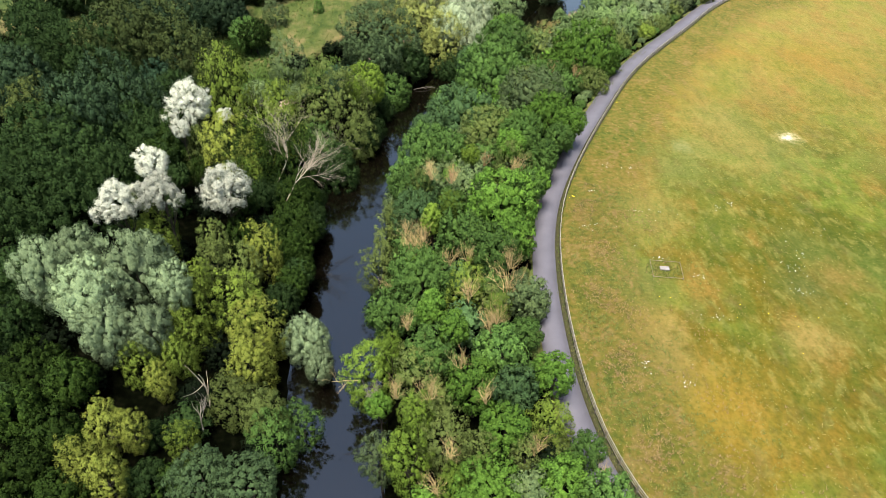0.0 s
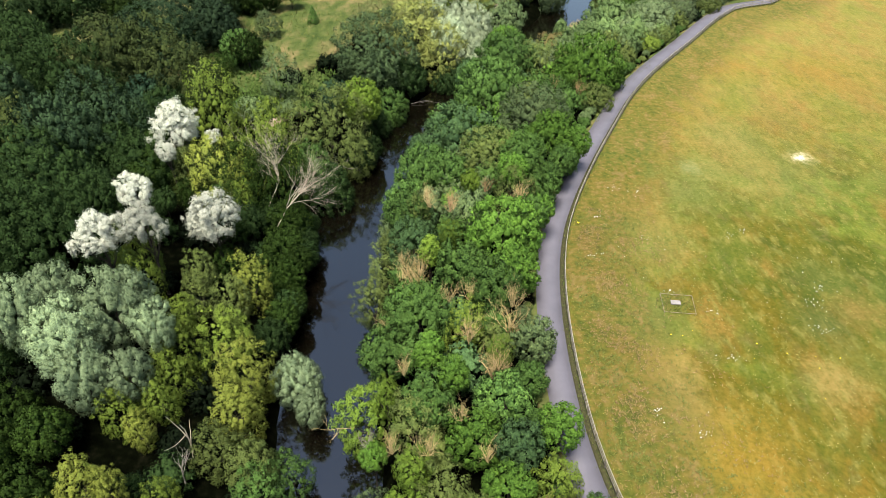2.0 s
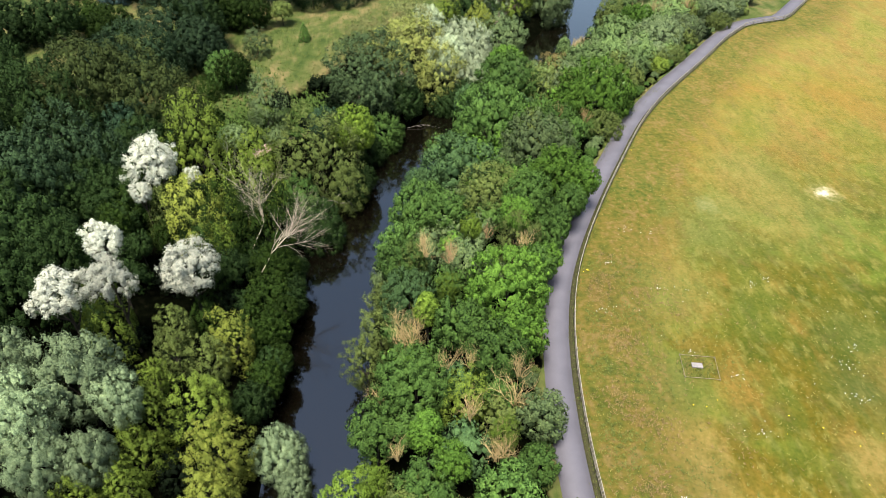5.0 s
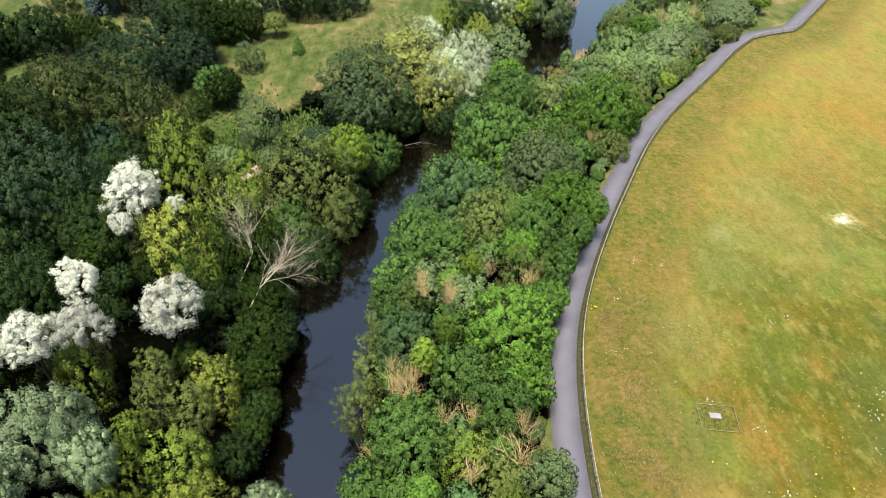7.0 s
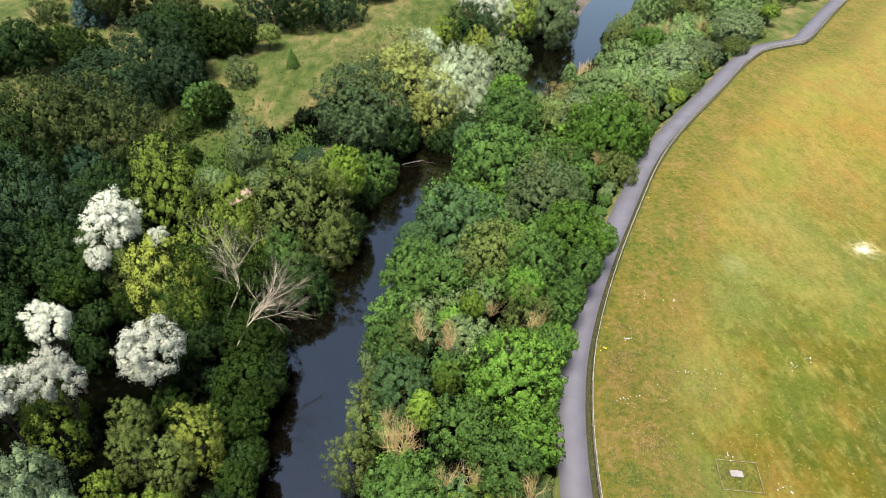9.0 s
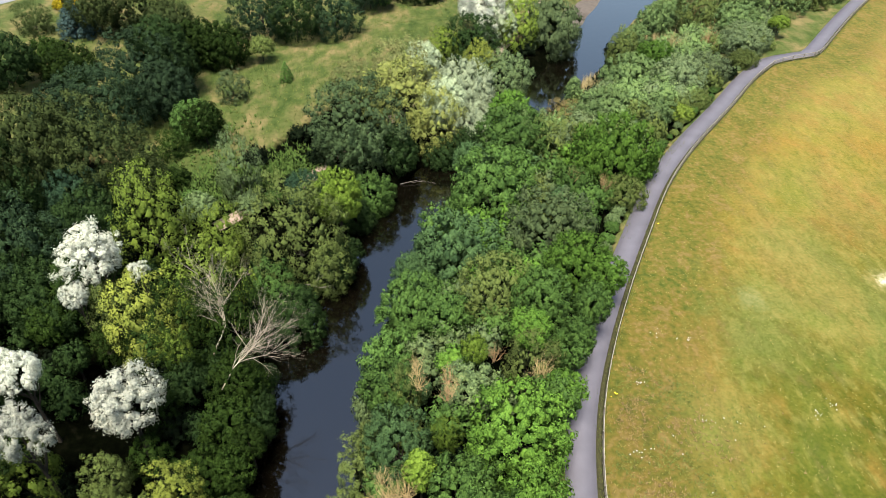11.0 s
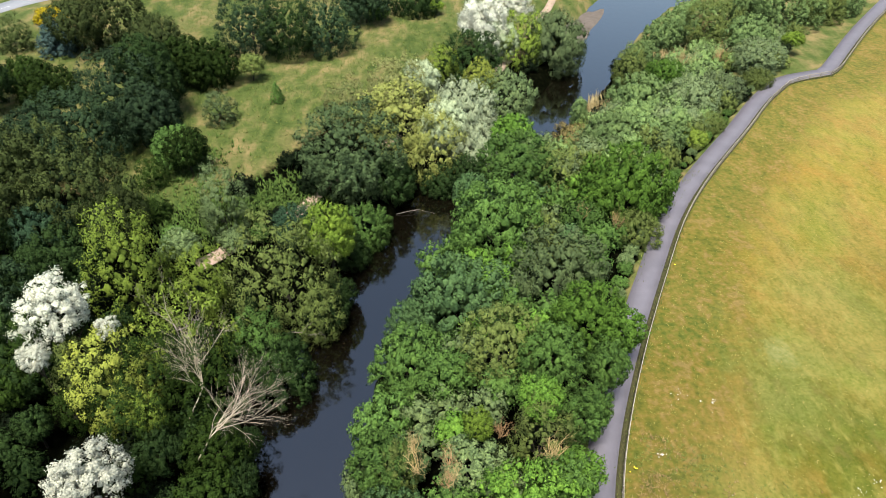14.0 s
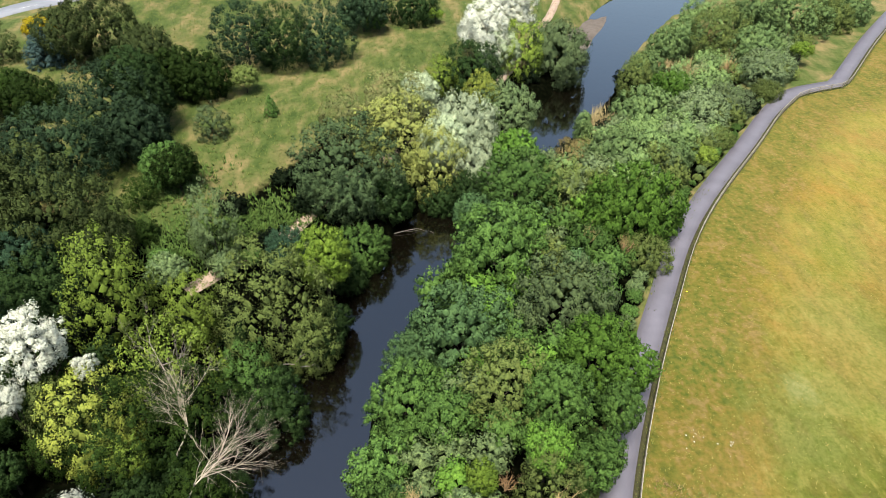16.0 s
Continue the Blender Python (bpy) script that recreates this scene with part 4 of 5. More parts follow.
tree("broad", "olived", -66.6, 170.5, 7.8, 13.0)
tree("dense", "olived", -70.3, 165.4, 5.1, 11.0)
tree("fir", "spruce", -75.2, 165.3, 4.3, 7.0)
tree("bush", "mustard", -83.5, 179.9, 3.2, 4.0)
tree("feather", "olived", -84.3, 166.0, 3.6, 5.0)
tree("willow", "olived", -55.0, 164.7, 5.2, 8.0)
tree("broad", "moss", -43.2, 156.5, 5.2, 6.0)
tree("broad", "moss", -48.2, 156.3, 4.9, 7.0)
tree("bush", "olive", -35.4, 157.9, 2.8, 3.0)
tree("cone", "green", -28.7, 147.9, 1.5, 2.0)
tree("broad", "green", -39.1, 124.9, 3.6, 5.0)
tree("ash", "sage", -37.3, 140.9, 2.9, 3.0)
tree("broad", "blued", -37.8, 171.0, 6.3, 10.0)
tree("broad", "dark", -30.4, 170.4, 6.2, 9.5)
tree("broad", "blued", -22.4, 173.5, 6.6, 9.5)
tree("broad", "blued", -15.9, 190.6, 5.8, 8.0)
tree("bush", "green", -13.1, 191.8, 3.0, 2.0)
tree("dense", "dark", -4.4, 197.2, 6.3, 6.0)
tree("bush", "lime", 0.7, 196.2, 1.8, 1.0)
tree("bush", "lime", -22.7, 176.5, 1.1, 0.0)
tree("dense", "olived", -48.5, 110.0, 7.6, 10.0)
tree("dense", "olived", -41.7, 106.3, 4.7, 6.0)
tree("broad", "teal", -49.0, 103.4, 4.1, 6.0)
tree("broad", "dark", -44.9, 98.5, 4.8, 5.0)
tree("broad", "dark", -45.6, 93.9, 3.7, 6.0)
tree("broad", "dark", -45.8, 107.3, 3.7, 2.0)
tree("grey", "grey", -42.3, 49.7, 2.8, 9.0)
tree("grey", "grey", -36.5, 47.1, 3.2, 9.0)
tree("grey", "grey", -34.3, 52.2, 3.8, 9.0)
tree("grey", "grey", -34.4, 44.2, 2.7, 6.0)
tree("grey", "grey", -30.6, 44.9, 2.3, 5.0)
tree("grey", "grey", -29.7, 50.5, 2.3, 6.0)
tree("grey", "grey", -40.2, 52.3, 2.6, 9.0)
tree("feather", "yellow", -22.9, 61.6, 2.5, 2.0)
tree("feather", "olive", -24.7, 59.1, 2.3, 1.0)
tree("feather", "gold", -28.8, 55.3, 1.4, 2.0)
tree("feather", "gold", -28.1, 51.3, 2.5, 2.0)
tree("feather", "gold", -23.7, 52.8, 2.8, 2.0)
tree("feather", "gold", -28.2, 47.6, 2.4, 1.0)
tree("feather", "yellow", -20.2, 47.1, 2.8, 3.0)
tree("feather", "yellow", -20.1, 43.1, 2.3, 2.0)
tree("feather", "gold", -31.3, 42.9, 2.1, 1.0)
tree("feather", "yellow", -28.6, 40.6, 1.5, 1.0)
tree("feather", "gold", -28.1, 44.3, 1.7, 1.0)
tree("ash", "olive", -21.2, 39.5, 2.6, 0.0)
tree("ash", "olive", -18.0, 38.0, 2.5, 0.0)
tree("ash", "green", -16.6, 35.8, 2.4, -1.0)
tree("ash", "green", -14.6, 38.6, 2.3, -3.0)
tree("willow", "grey", -15.8, 49.4, 2.9, -1.8)
tree("willow", "grey", -13.9, 45.9, 1.8, -3.0)
tree("dense", "sagegreen", -21.2, 29.6, 2.6, 2.0)
tree("dense", "sagegreen", -17.0, 28.7, 2.7, 2.0)
tree("feather", "yellow", -31.0, 34.3, 1.9, 3.0)
tree("feather", "yellow", -28.8, 34.1, 1.5, 2.0)
tree("feather", "yellow", -31.9, 30.8, 2.2, 2.5)
tree("feather", "yellow", -29.5, 29.6, 1.7, 2.0)
tree("feather", "gold", -24.6, 34.4, 1.6, 0.0)
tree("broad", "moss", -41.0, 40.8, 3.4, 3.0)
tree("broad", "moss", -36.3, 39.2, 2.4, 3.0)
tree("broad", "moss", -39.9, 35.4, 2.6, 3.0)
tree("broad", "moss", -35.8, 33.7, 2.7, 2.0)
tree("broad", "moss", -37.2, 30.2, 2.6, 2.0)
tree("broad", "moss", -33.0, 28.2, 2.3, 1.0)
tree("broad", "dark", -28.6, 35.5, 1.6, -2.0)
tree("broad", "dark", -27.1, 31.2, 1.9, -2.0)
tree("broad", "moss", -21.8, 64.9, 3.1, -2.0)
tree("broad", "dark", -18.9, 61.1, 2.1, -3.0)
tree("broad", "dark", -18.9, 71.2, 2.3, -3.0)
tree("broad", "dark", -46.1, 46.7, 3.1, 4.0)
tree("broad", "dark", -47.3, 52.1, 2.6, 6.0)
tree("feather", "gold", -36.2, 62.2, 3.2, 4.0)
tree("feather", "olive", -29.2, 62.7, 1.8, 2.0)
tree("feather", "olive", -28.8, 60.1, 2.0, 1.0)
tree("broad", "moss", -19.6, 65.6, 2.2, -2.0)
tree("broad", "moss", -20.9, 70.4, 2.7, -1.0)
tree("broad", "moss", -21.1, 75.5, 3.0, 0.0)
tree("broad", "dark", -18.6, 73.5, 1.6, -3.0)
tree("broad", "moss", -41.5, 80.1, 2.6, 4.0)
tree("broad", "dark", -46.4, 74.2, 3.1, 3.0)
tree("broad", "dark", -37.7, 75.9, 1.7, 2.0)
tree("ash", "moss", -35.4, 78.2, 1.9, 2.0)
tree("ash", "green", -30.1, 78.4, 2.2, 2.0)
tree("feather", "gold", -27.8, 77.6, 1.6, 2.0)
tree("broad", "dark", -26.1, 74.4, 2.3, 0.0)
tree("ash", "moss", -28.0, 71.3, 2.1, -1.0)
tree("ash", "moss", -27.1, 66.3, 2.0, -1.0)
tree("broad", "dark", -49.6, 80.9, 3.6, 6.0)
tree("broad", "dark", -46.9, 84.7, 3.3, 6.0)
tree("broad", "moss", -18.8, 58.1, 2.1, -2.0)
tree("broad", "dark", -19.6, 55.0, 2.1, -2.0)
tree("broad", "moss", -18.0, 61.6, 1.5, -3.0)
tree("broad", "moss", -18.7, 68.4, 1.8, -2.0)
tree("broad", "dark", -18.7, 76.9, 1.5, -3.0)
tree("feather", "lime", -5.4, 43.0, 1.5, 3.0)
tree("feather", "lime", -2.5, 34.7, 1.6, 4.0)
tree("feather", "olive", 3.1, 30.0, 1.5, 5.0)
tree("feather", "olive", 6.8, 29.4, 1.3, 5.0)
tree("feather", "lime", 0.7, 27.4, 1.4, 4.0)
tree("feather", "lime", 5.5, 45.4, 1.3, 6.0)
twiggy("straw", 7.7, 29.7, 1.2, 5.0)
twiggy("tan", 3.7, 34.0, 1.1, 6.0)
tree("feather", "olive", -3.2, 69.6, 1.8, 5.0)
tree("feather", "lime", 0.9, 63.5, 1.2, 6.0)
tree("feather", "olive", -6.5, 65.0, 1.5, 3.0)
twiggy("straw", 2.8, 53.0, 1.2, 6.0)
twiggy("tan", 1.5, 66.6, 0.9, 7.0)
tree("broad", "bright", 18.7, 83.4, 2.3, 7.0)
tree("broad", "green", 16.3, 78.4, 2.0, 7.0)
tree("broad", "green", 14.0, 74.1, 1.7, 7.0)
tree("broad", "moss", -42.2, 108.4, 3.6, 4.0)
tree("broad", "moss", -37.6, 124.1, 3.3, 5.0)
tree("ash", "moss", -42.0, 120.4, 2.3, 2.0)
tree("bush", "moss", -39.1, 112.8, 2.2, 0.0)
tree("bush", "green", -34.7, 107.0, 2.1, -1.0)
tree("broad", "sagedark", -12.3, 122.1, 3.9, 2.0)
tree("broad", "sagedark", -17.2, 123.0, 2.6, 1.0)


# ---------------------------------------------------------------- fence beside the path
def box(v, f, a, b, w, h):
    """Adds a bar of width w and height h from a to b."""
    a, b = np.array(a, float), np.array(b, float)
    t = unit(b - a)
    s = unit(np.cross(t, (0, 0, 1.0)))
    u = np.cross(s, t)
    n = len(v)
    for p in (a, b):
        for i, j in ((-1, -1), (1, -1), (1, 1), (-1, 1)):
            v.append(p + s * i * w / 2 + u * j * h / 2)
    f += [(n, n + 1, n + 2, n + 3), (n + 7, n + 6, n + 5, n + 4), (n, n + 4, n + 5, n + 1), (n + 1, n + 5, n + 6, n + 2), (n + 2, n + 6, n + 7, n + 3), (n + 3, n + 7, n + 4, n)]


def post_mesh():
    """A square post with a weathered, sloping top."""
    w, h = 0.06, 1.18
    v = [(-w, -w, -0.3), (w, -w, -0.3), (w, w, -0.3), (-w, w, -0.3), (-w, -w, h - 0.03), (w, -w, h), (w, w, h), (-w, w, h - 0.03)]
    me = bpy.data.meshes.new("post")
    me.from_pydata(v, [], [(3, 2, 1, 0), (4, 5, 6, 7), (0, 1, 5, 4), (1, 2, 6, 5), (2, 3, 7, 6), (3, 0, 4, 7)])
    me.materials.append(TIMBER)
    return me


def rail_mesh(mat):
    v, f = [], []
    box(v, f, (0, 0, 0), (1, 0, 0), 0.05, 0.11)
    me = bpy.data.meshes.new("rail")
    me.from_pydata([tuple(q) for q in v], [], f)
    me.materials.append(mat)
    return me


fence = new("fence")
fence.location = (FENCE[0][0], FENCE[0][1], 0)
tagged(fence, "weathered three-rail timber fence between path and meadow", "fence")
POST, RAIL, RAILTOP = post_mesh(), rail_mesh(TIMBER), rail_mesh(TOPRAIL)
walked = np.concatenate([[0], np.cumsum(np.linalg.norm(np.diff(FENCE, axis=0), axis=1))])
stops = np.arange(0, walked[-1] * 0.93, 2.75)
fx, fy = np.interp(stops, walked, FENCE[:, 0]), np.interp(stops, walked, FENCE[:, 1])
fz = terrain(fx, fy)[0]
frng = np.random.default_rng(5)
for k in range(len(stops)):
    p = new("post", POST)
    p.parent = fence
    p.location = (fx[k] - FENCE[0][0], fy[k] - FENCE[0][1], fz[k] + frng.uniform(-0.04, 0.02))
    p.rotation_euler = (frng.normal() * 0.015, frng.normal() * 0.015, math.atan2(fy[min(k + 1, len(stops) - 1)] - fy[k - 1 if k else 0], fx[min(k + 1, len(stops) - 1)] - fx[k - 1 if k else 0]))
    if k + 1 < len(stops):
        dx, dy, dz = fx[k + 1] - fx[k], fy[k + 1] - fy[k], fz[k + 1] - fz[k]
        ln = math.sqrt(dx * dx + dy * dy + dz * dz)
        for h in (0.36, 0.72, 1.06):
            q = new("rail", RAILTOP if h > 1 else RAIL)
            q.parent = fence
            q.location = (fx[k] - FENCE[0][0], fy[k] - FENCE[0][1], fz[k] + h + frng.uniform(-0.015, 0.015))
            q.rotation_euler = (0, -math.asin(dz / ln), math.atan2(dy, dx))
            q.scale = (ln * 1.01, 1, 1)


# ---------------------------------------------------------------- dead trees, logs, slab
def bare(name, seed, mat, x, y, height, r, lean, label, depth=3, spread=0.6, up=0.03, kids=(3, 5), z=None, bend=0.22):
    ob = new(name, limb_mesh(name, seed, mat, height, r, depth, spread, up, lean, kids=kids, sides=4, bend=bend))
    ob.location = (x, y, ground_at(x, y) - 0.2 if z is None else z)
    return tagged(ob, label, "dead tree")


bare("dead_tree", 301, DEAD, -24.6, 78.7, 7.6, 0.10, (0.46, 0.28, 0.84), "pale bare dead tree beside the river", 3, 0.30, 0.03, (7, 9), -2.8, 0.12)
bare("dead_tree", 302, DEAD, -22.4, 74.0, 7.1, 0.10, (0.60, 0.35, 0.72), "pale bare dead tree leaning towards the river", 3, 0.30, 0.03, (7, 9), -2.8, 0.12)
bare("dead_tree", 303, DEAD, -24.1, 39.8, 5.5, 0.13, (0.16, 0.13, 0.98), "slim white dead trunk forking at its top", 1, 0.35, 0.05, (2, 3), -4.5, 0.08)
bare("dead_tree", 304, GREYTWIG, -23.8, 36.7, 3.9, 0.10, (-0.04, 0.22, 0.98), "grey leafless dead tree with thin crooked branches", 2, 0.28, 0.06, (4, 5), -4.5, 0.14)
bare("dead_tree", 305, GREYTWIG, -27.5, 87.3, 8.0, 0.16, (0.0, 0.0, 1.0), "grey bare branches among thin yellow leaves", 3, 0.5, 0.1, (4, 5))
bare("fallen_branch", 306, GREYTWIG, -20.5, 72.2, 4.5, 0.07, (0.95, 0.1, 0.0), "dark bare branch hanging over the water", 2, 0.5, -0.05, (3, 4), WATER_Z + 0.9)
bare("fallen_branch", 307, GREYTWIG, -17.3, 92.0, 4.0, 0.06, (0.9, 0.2, 0.35), "grey bare branch reaching over the water", 2, 0.5, 0.02, (3, 4), -4.5)
bare("driftwood", 308, GREYTWIG, -6.0, 121.2, 4.2, 0.06, (1.0, 0.15, 0.05), "grey driftwood lying at the river's edge", 2, 0.4, -0.02, (3, 4), WATER_Z + 0.15)
bare("dead_branches", 309, TAN, -8.6, 42.0, 3.0, 0.05, (-0.6, 0.0, 0.4), "pinkish bare twigs overhanging the river", 2, 0.6, 0.02, (4, 5), -3.0)

slab_v, slab_f = [], []
box(slab_v, slab_f, (-0.55, 0, 0.08), (0.55, 0, 0.08), 0.62, 0.2)
slab = link("concrete_slab", slab_v, slab_f, CONCRETE)
slab.location, slab.rotation_euler = (26.3, 56.2, 0.0), (0, 0, -0.1)
bev = slab.modifiers.new("edge", "BEVEL")
bev.width, bev.segments = 0.04, 2
tagged(slab, "low pale concrete inspection slab in rough meadow grass", "concrete slab")


EDGING = plain_material("grey_edging", (0.12, 0.10, 0.075), (0.22, 0.19, 0.145), 5.0)
corners = [(24.9, 57.6), (28.4, 57.2), (28.0, 54.3), (24.6, 54.7)]
surround = new("edging")
surround.location = (26.3, 56.2, 0)
tagged(surround, "thin weathered timber edging round the concrete slab", "edging")
for k in range(4):
    a, c = np.array(corners[k]) - (26.3, 56.2), np.array(corners[(k + 1) % 4]) - (26.3, 56.2)
    bv, bf = [], []
    box(bv, bf, (*a, 0.2), (*c, 0.18), 0.025, 0.035)
    board = link("board", bv, bf, EDGING, surround)
    pv, pf = [], []
    box(pv, pf, (a[0], a[1], -0.2), (a[0] + 0.01, a[1], 0.3), 0.04, 0.04)
    link("post", pv, pf, EDGING, surround)


# ---------------------------------------------------------------- grass, flowers, undergrowth
def tufts(name, xs, ys, height, width, mat, seed, label, category, blades=4, leaning=(1.0, 2.4)):
    """Upright bent blades in tufts, joined into one sheet of growth."""
    rng = np.random.default_rng(seed)
    zs = terrain(xs, ys)[0]
    n = len(xs) * blades
    p = np.repeat(np.stack([xs, ys, zs], 1), blades, 0)
    h = height * rng.uniform(0.45, 1.3, n)
    g = rng.uniform(0, 6.283, n)
    d = np.stack([np.cos(g), np.sin(g), np.zeros(n)], 1)
    s = np.stack([-np.sin(g), np.cos(g), np.zeros(n)], 1)
    w = width * rng.uniform(0.6, 1.4, n)
    p = p + d * rng.uniform(0, width * 1.5, n)[:, None]
    lean = rng.uniform(*leaning, n) * h
    v = np.stack([p + s * w[:, None] / 2, p - s * w[:, None] / 2, p + d * lean[:, None] + np.array([0, 0, 1.0]) * h[:, None]], 1).reshape(-1, 3)
    ob = link(name, v.tolist(), np.arange(n * 3).reshape(n, 3).tolist(), mat)
    return tagged(ob, label, category, kind="stuff")


srng = np.random.default_rng(11)
mx, my = srng.uniform(8, 110, 45000), srng.uniform(15, 190, 45000)
_, mq = nearest(FENCE, mx, my)
keep = (mq > 0.4) & (srng.uniform(0, 1, 45000) < 0.75)
tufts("meadow_grass", mx[keep], my[keep], 0.09, 0.07, TUFT, 12, "dry yellowish grass tufts covering the meadow", "grass", 2)
k = srng.uniform(0, 1, 5000)
at = np.stack([np.interp(k * walked[-1] * 0.85, walked, FENCE[:, j]) for j in (0, 1)], 1) + srng.normal(size=(5000, 2)) * 0.28
tufts("verge_grass", at[:, 0], at[:, 1], 0.24, 0.06, TUFTG, 13, "green grass growing along the fence", "grass", 3, (0.2, 0.8))
hk = np.random.default_rng(41)
hs, hq = hk.uniform(30, 95, 9000), hk.gamma(2.2, 2.3, 9000) + 0.5
hp = np.stack([np.interp(hs, walked, FENCE[:, j]) for j in (0, 1)], 1)
hp2 = np.stack([np.interp(hs + 0.5, walked, FENCE[:, j]) for j in (0, 1)], 1)
ht = unit(hp2 - hp)
hx, hy = hp[:, 0] + ht[:, 1] * hq, hp[:, 1] - ht[:, 0] * hq
patchwise = np.sin(hx * 0.9 + 1.3 * np.sin(hy * 0.5)) + np.cos(hy * 0.7 + hx * 0.3) + hk.normal(size=9000) * 0.7
for pick, mat, seed, text in ((patchwise > 0.7, TUFTG, 42, "coarse green herbs beside the fence"), (patchwise < -0.7, DRYHERB, 43, "dry rusty seed heads beside the fence")):
    tufts("meadow_herbs", hx[pick], hy[pick], 0.2, 0.035, mat, seed, text, "herbs", 6, (0.5, 1.5))
wg, wr_ = srng.uniform(0, 6.283, 200), srng.uniform(0.6, 2.4, 200)
tufts("weeds", 26.3 + wr_ * np.cos(wg), 56.4 + wr_ * 0.8 * np.sin(wg), 0.22, 0.08, TUFTG, 15, "coarse green weeds round the concrete slab", "weeds", 3, (0.2, 0.8))
lx, ly = srng.uniform(-85, 40, 40000), srng.uniform(95, 235, 40000)
_, lg, lw = terrain(lx, ly)
keep = (lg > 0.5) & (lw < 0.5)
tufts("rough_grass", lx[keep], ly[keep], 0.35, 0.10, TUFTG, 14, "rough green and straw grass in the far clearing", "grass", 2, (0.4, 1.2))


def flower_patches(name, mat, spots, seed, label, size=0.046):
    """Small flat flower heads in loose drifts."""
    rng = np.random.default_rng(seed)
    v, f = [], []
    for cx, cy, spread, count in spots:
        for _ in range(count):
            x, y = cx + rng.standard_t(3) * spread * 0.5, cy + rng.standard_t(3) * spread * 0.35
            z = float(terrain(x, y)[0][0]) + rng.uniform(0.2, 0.4)
            r = size * rng.uniform(0.6, 1.3)
            b = len(v)
            for j in range(6):
                g = j * 1.0472
                v.append((x + r * math.cos(g), y + r * math.sin(g), z + 0.02 * (j % 2)))
            v.append((x, y, z + 0.03))
            f += [(b + j, b + (j + 1) % 6, b + 6) for j in range(6)]
    ob = link(name, v, f, mat)
    return tagged(ob, label, "flowers", kind="stuff")


flower_patches("white_flowers", PETAL, [(36.5, 68, 0.7, 10), (38.6, 69.0, 0.6, 7), (29.9, 54.7, 0.6, 10), (25.4, 67.5, 0.7, 9), (20.3, 72, 0.5, 8), (27, 77.7, 0.8, 8), (23.8, 78.6, 0.9, 8),
                                       (29.7, 48, 0.9, 12), (20.5, 41.5, 0.9, 12), (24.0, 39.0, 0.8, 10), (40.5, 52, 1.2, 16), (41.5, 56, 1.5, 18), (43.5, 58.5, 1.0, 12), (18.8, 64, 0.9, 10),
                                       (26.0, 57.8, 0.5, 8), (46, 62, 6, 8), (36, 60, 9, 8), (28, 66, 6, 6)], 21, "scattered white daisies in the dry meadow", 0.05)
flower_patches("yellow_flowers", PETALY, [(26.6, 51.5, 1.4, 3), (33.5, 49, 2.0, 3), (17.6, 70.5, 0.6, 5), (38, 45, 3, 4), (29.6, 98.3, 0.3, 2)], 22, "a few yellow ragwort flowers in the meadow", 0.08)

# reeds and nettles on the bank and in the clearing
rx = np.concatenate([srng.normal(22.5, 2.2, 700), srng.normal(31.5, 1.6, 400), srng.normal(20, 1.6, 350), srng.normal(49, 2.2, 300)])
ry = np.concatenate([srng.normal(131, 4.0, 700), srng.normal(151, 3.2, 400), srng.normal(124, 2.2, 350), srng.normal(172, 3.0, 300)])
tufts("reeds", rx, ry, 2.0, 0.16, STRAW, 31, "tall dry straw-coloured reeds on the bank", "reeds", 4, (0.1, 0.5))
nx_ = np.concatenate([srng.normal(-27, 4.0, 700), srng.normal(-33, 4.5, 600), srng.normal(-22, 2.5, 300), srng.normal(-38, 3.0, 300)])
ny_ = np.concatenate([srng.normal(117, 3.0, 700), srng.normal(111, 3.0, 600), srng.normal(121, 2.5, 300), srng.normal(125, 4.0, 300)])
tufts("nettles", nx_, ny_, 0.55, 0.22, NETTLE, 32, "bright green nettles along the dirt footpath", "nettles", 6, (0.3, 1.0))

# smaller trees that close the canopy between the large ones, then low shrubs under them
urng = np.random.default_rng(17)


def canopy(s, d, q, y):
    """Height of the treetops at d metres from the water and q from the fence."""
    if s > 0:
        k = d / max(d - (q + 4.5), 2.0)
        return 1.0 + 5.0 * min(1.0, k * 1.4) - 2.5 * float(smooth(120, 150, np.array(y)))
    return -5.0 + 1.6 * float(smooth(1, 14, np.array(d))) + 2.0 * float(smooth(22, 40, np.array(d)))


def scatter(count, spacing, seed, most, make):
    rng = np.random.default_rng(seed)
    x, y = rng.uniform(-85, 95, count), rng.uniform(16, 200, count)
    z, _, w = terrain(x, y)
    i, s = nearest(RIVER, x, y)
    d = np.abs(s) - RIVER_HALF[i]
    _, q = nearest(FENCE, x, y)
    ok = (w > 0.6) & (d > 0.6) & ~((s > 0) & (q > -4.9)) & ~((s < 0) & (x < -62) & (y > 140))
    done = 0
    for k in np.nonzero(ok)[0]:
        if done < most and make(rng, x[k], y[k], z[k], s[k], d[k], q[k], spacing):
            done += 1


THICKET = {}


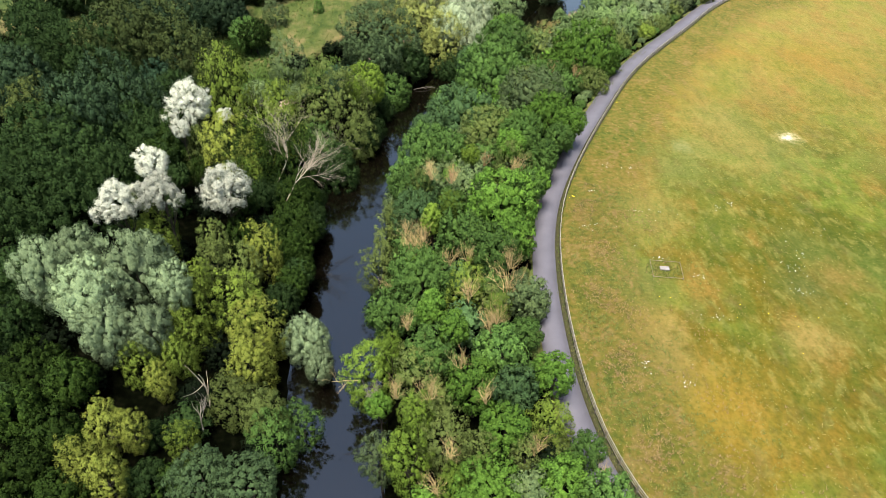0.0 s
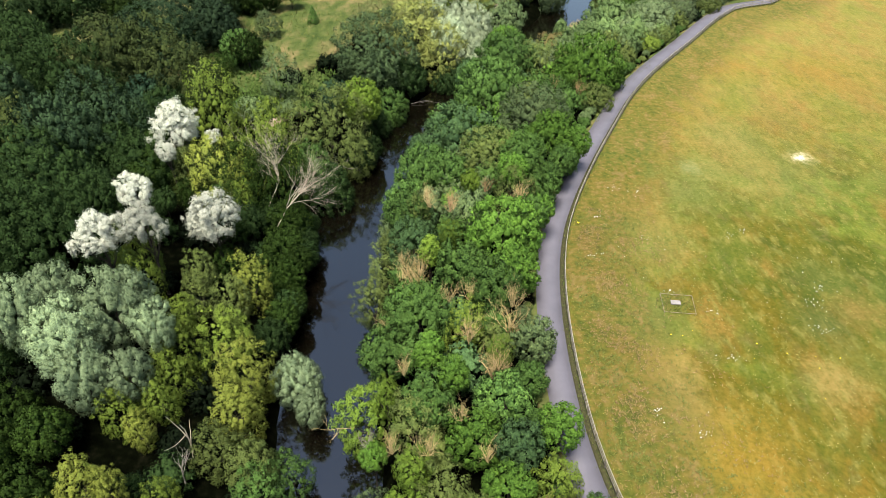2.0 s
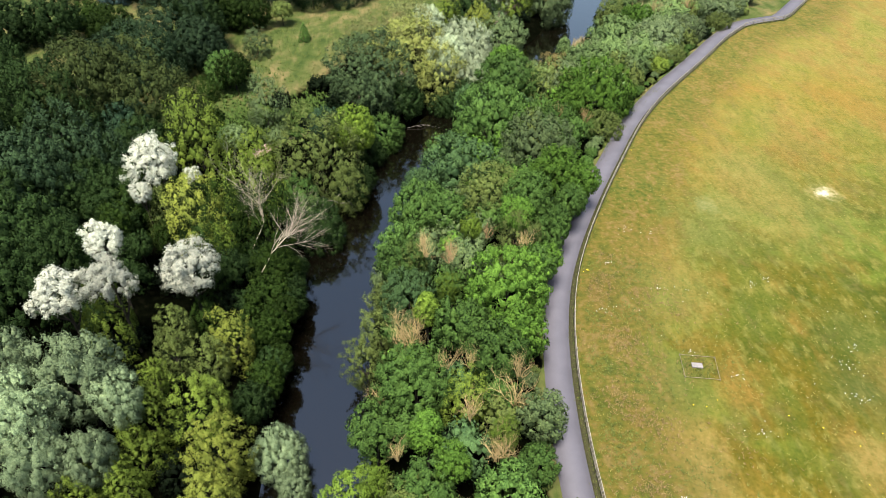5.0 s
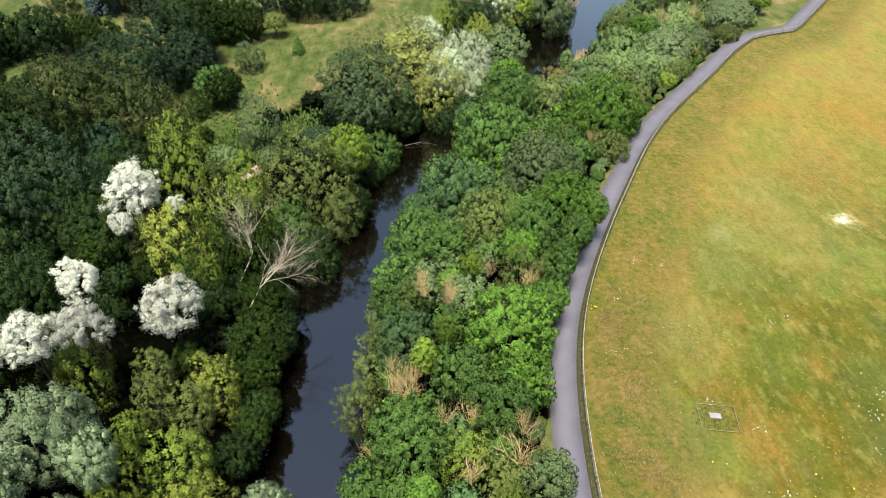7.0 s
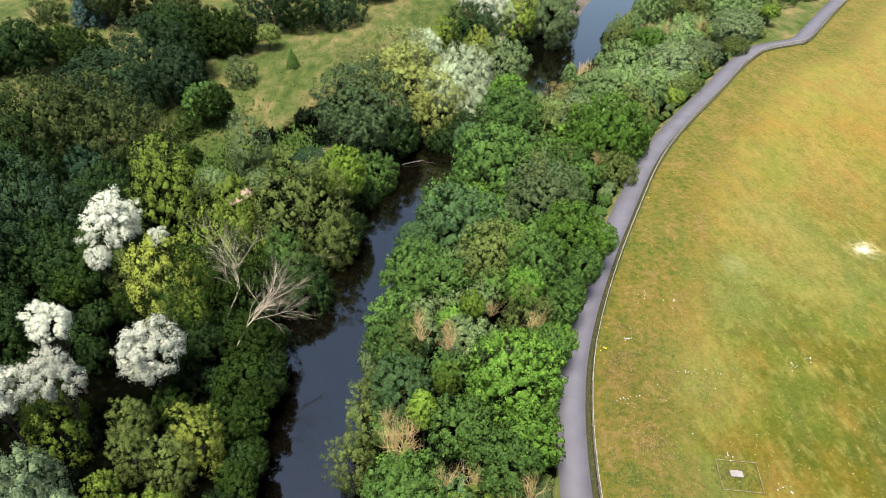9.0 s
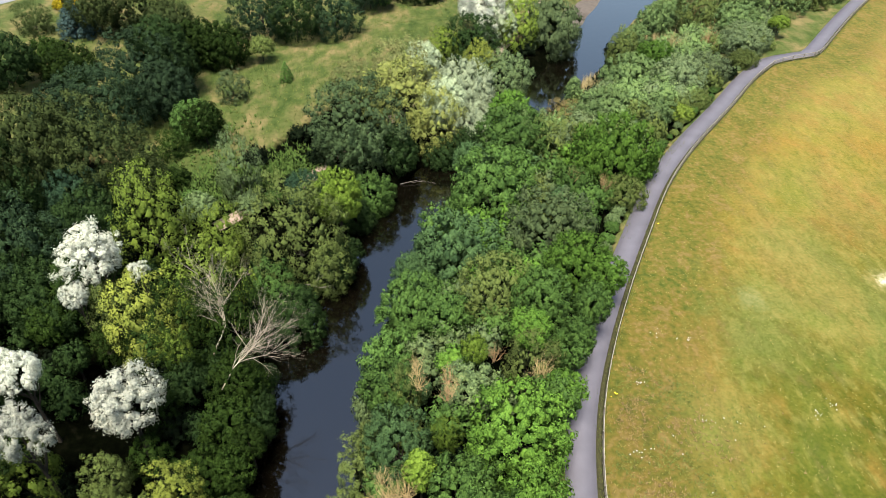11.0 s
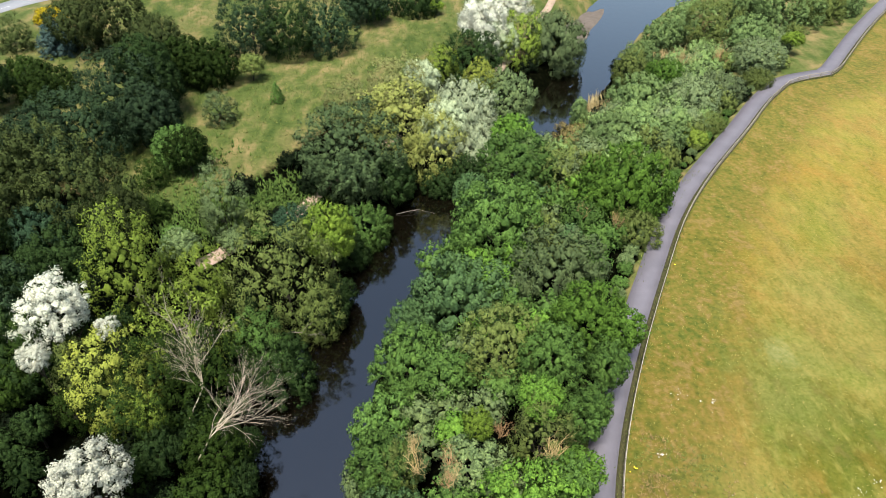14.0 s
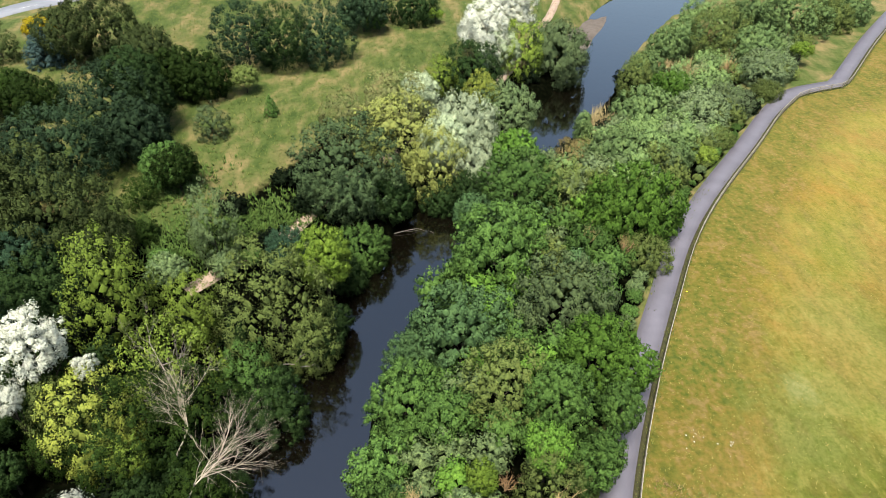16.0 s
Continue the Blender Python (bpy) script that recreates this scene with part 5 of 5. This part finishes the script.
def infill(rng, x, y, z, s, d, q, spacing):
    """Notes a small tree for the thicket of its colour."""
    if any((x - a) ** 2 + (y - b) ** 2 < max(spacing * (1.5 if s < 0 or y < 118 else 1.0), 0.75 * c) ** 2 for a, b, c in PLACED):
        return False
    if s < 0 and (y > 98 or rng.uniform() < 0.75):
        return False
    r = rng.uniform(1.7, 2.6)
    if d < r * (1.0 if s < 0 else 0.95) + 0.7 * float(smooth(82, 88, y) * smooth(112, 104, y)):
        return False
    high = canopy(s, d, q, y) + rng.uniform(-2.4, -0.2)
    if s > 0:
        high = min(high, (-3.7 - q - r) / 0.6)
        if high < 0.6:
            return False
    if s > 0:
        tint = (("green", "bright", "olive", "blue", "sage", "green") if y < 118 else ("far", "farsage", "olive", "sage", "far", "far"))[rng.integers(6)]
    else:
        # "under" crowns darken the left-bank gaps by colour, as shade would
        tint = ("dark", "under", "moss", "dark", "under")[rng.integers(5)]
    PLACED.append((x, y, r))
    top = max(high, z + 1.5 * r)
    THICKET.setdefault(tint, []).append((x, y, z, r, top, rng.integers(4), rng.uniform(0, 6.283)))
    return True


def thickets():
    """One joined mesh of small crowns and stems for each leaf colour."""
    for tint, members in THICKET.items():
        verts, tris, normals, base = [], [], [], 0
        for x, y, z, r, top, which, g in members:
            me, size = CROWNS["fill"][which]
            v, t, n = RAW[me]
            turn = np.array([(math.cos(g), -math.sin(g), 0), (math.sin(g), math.cos(g), 0), (0, 0, 1)])
            half = 0.95 * r * 1.25
            verts.append((v @ turn.T) * (r / size, r / size, 1.25 * r / size) + (x, y, max(top - half, z + 0.3 * half)))
            normals.append(n @ turn.T)
            tris.append(t + base)
            base += len(v)
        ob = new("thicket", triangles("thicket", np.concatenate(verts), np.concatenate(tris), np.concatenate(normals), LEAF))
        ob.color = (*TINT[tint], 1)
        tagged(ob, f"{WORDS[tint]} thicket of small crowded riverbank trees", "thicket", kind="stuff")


def shrub(rng, x, y, z, s, d, q, spacing):
    if any((x - a) ** 2 + (y - b) ** 2 < spacing ** 2 for a, b in SHRUBS):
        return False
    SHRUBS.append((x, y))
    r = rng.uniform(1.6, 2.4)
    # woodland shade is painted into the leaf colour of these bushes
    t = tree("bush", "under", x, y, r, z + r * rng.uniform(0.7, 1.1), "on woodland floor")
    return tagged(t, group="understorey bushes")


SHRUBS = []
# ragged low growth along the path's wooded side
hrng = np.random.default_rng(23)
for k in np.arange(14, 250, 2.1):
    p = np.array([np.interp(k, walked, FENCE[:, 0]), np.interp(k, walked, FENCE[:, 1])])
    p2 = np.array([np.interp(k + 0.5, walked, FENCE[:, 0]), np.interp(k + 0.5, walked, FENCE[:, 1])])
    t = (p2 - p) / np.linalg.norm(p2 - p)
    if p[1] > 147:
        break
    r = hrng.uniform(0.55, 1.1)
    at = p - np.array([t[1], -t[0]]) * (3.5 + r * 1.1 + hrng.uniform(0, 0.5)) + t * hrng.uniform(-0.6, 0.6)
    b = tree("bush", ("olive", "green", "sage", "green")[hrng.integers(4)], at[0], at[1], r, r * hrng.uniform(0.8, 1.3), "beside asphalt path")
    tagged(b, group="bushes along the path")
scatter(14000, 1.8, 18, 460, infill)
thickets()
scatter(2600, 5.0, 19, 130, shrub)
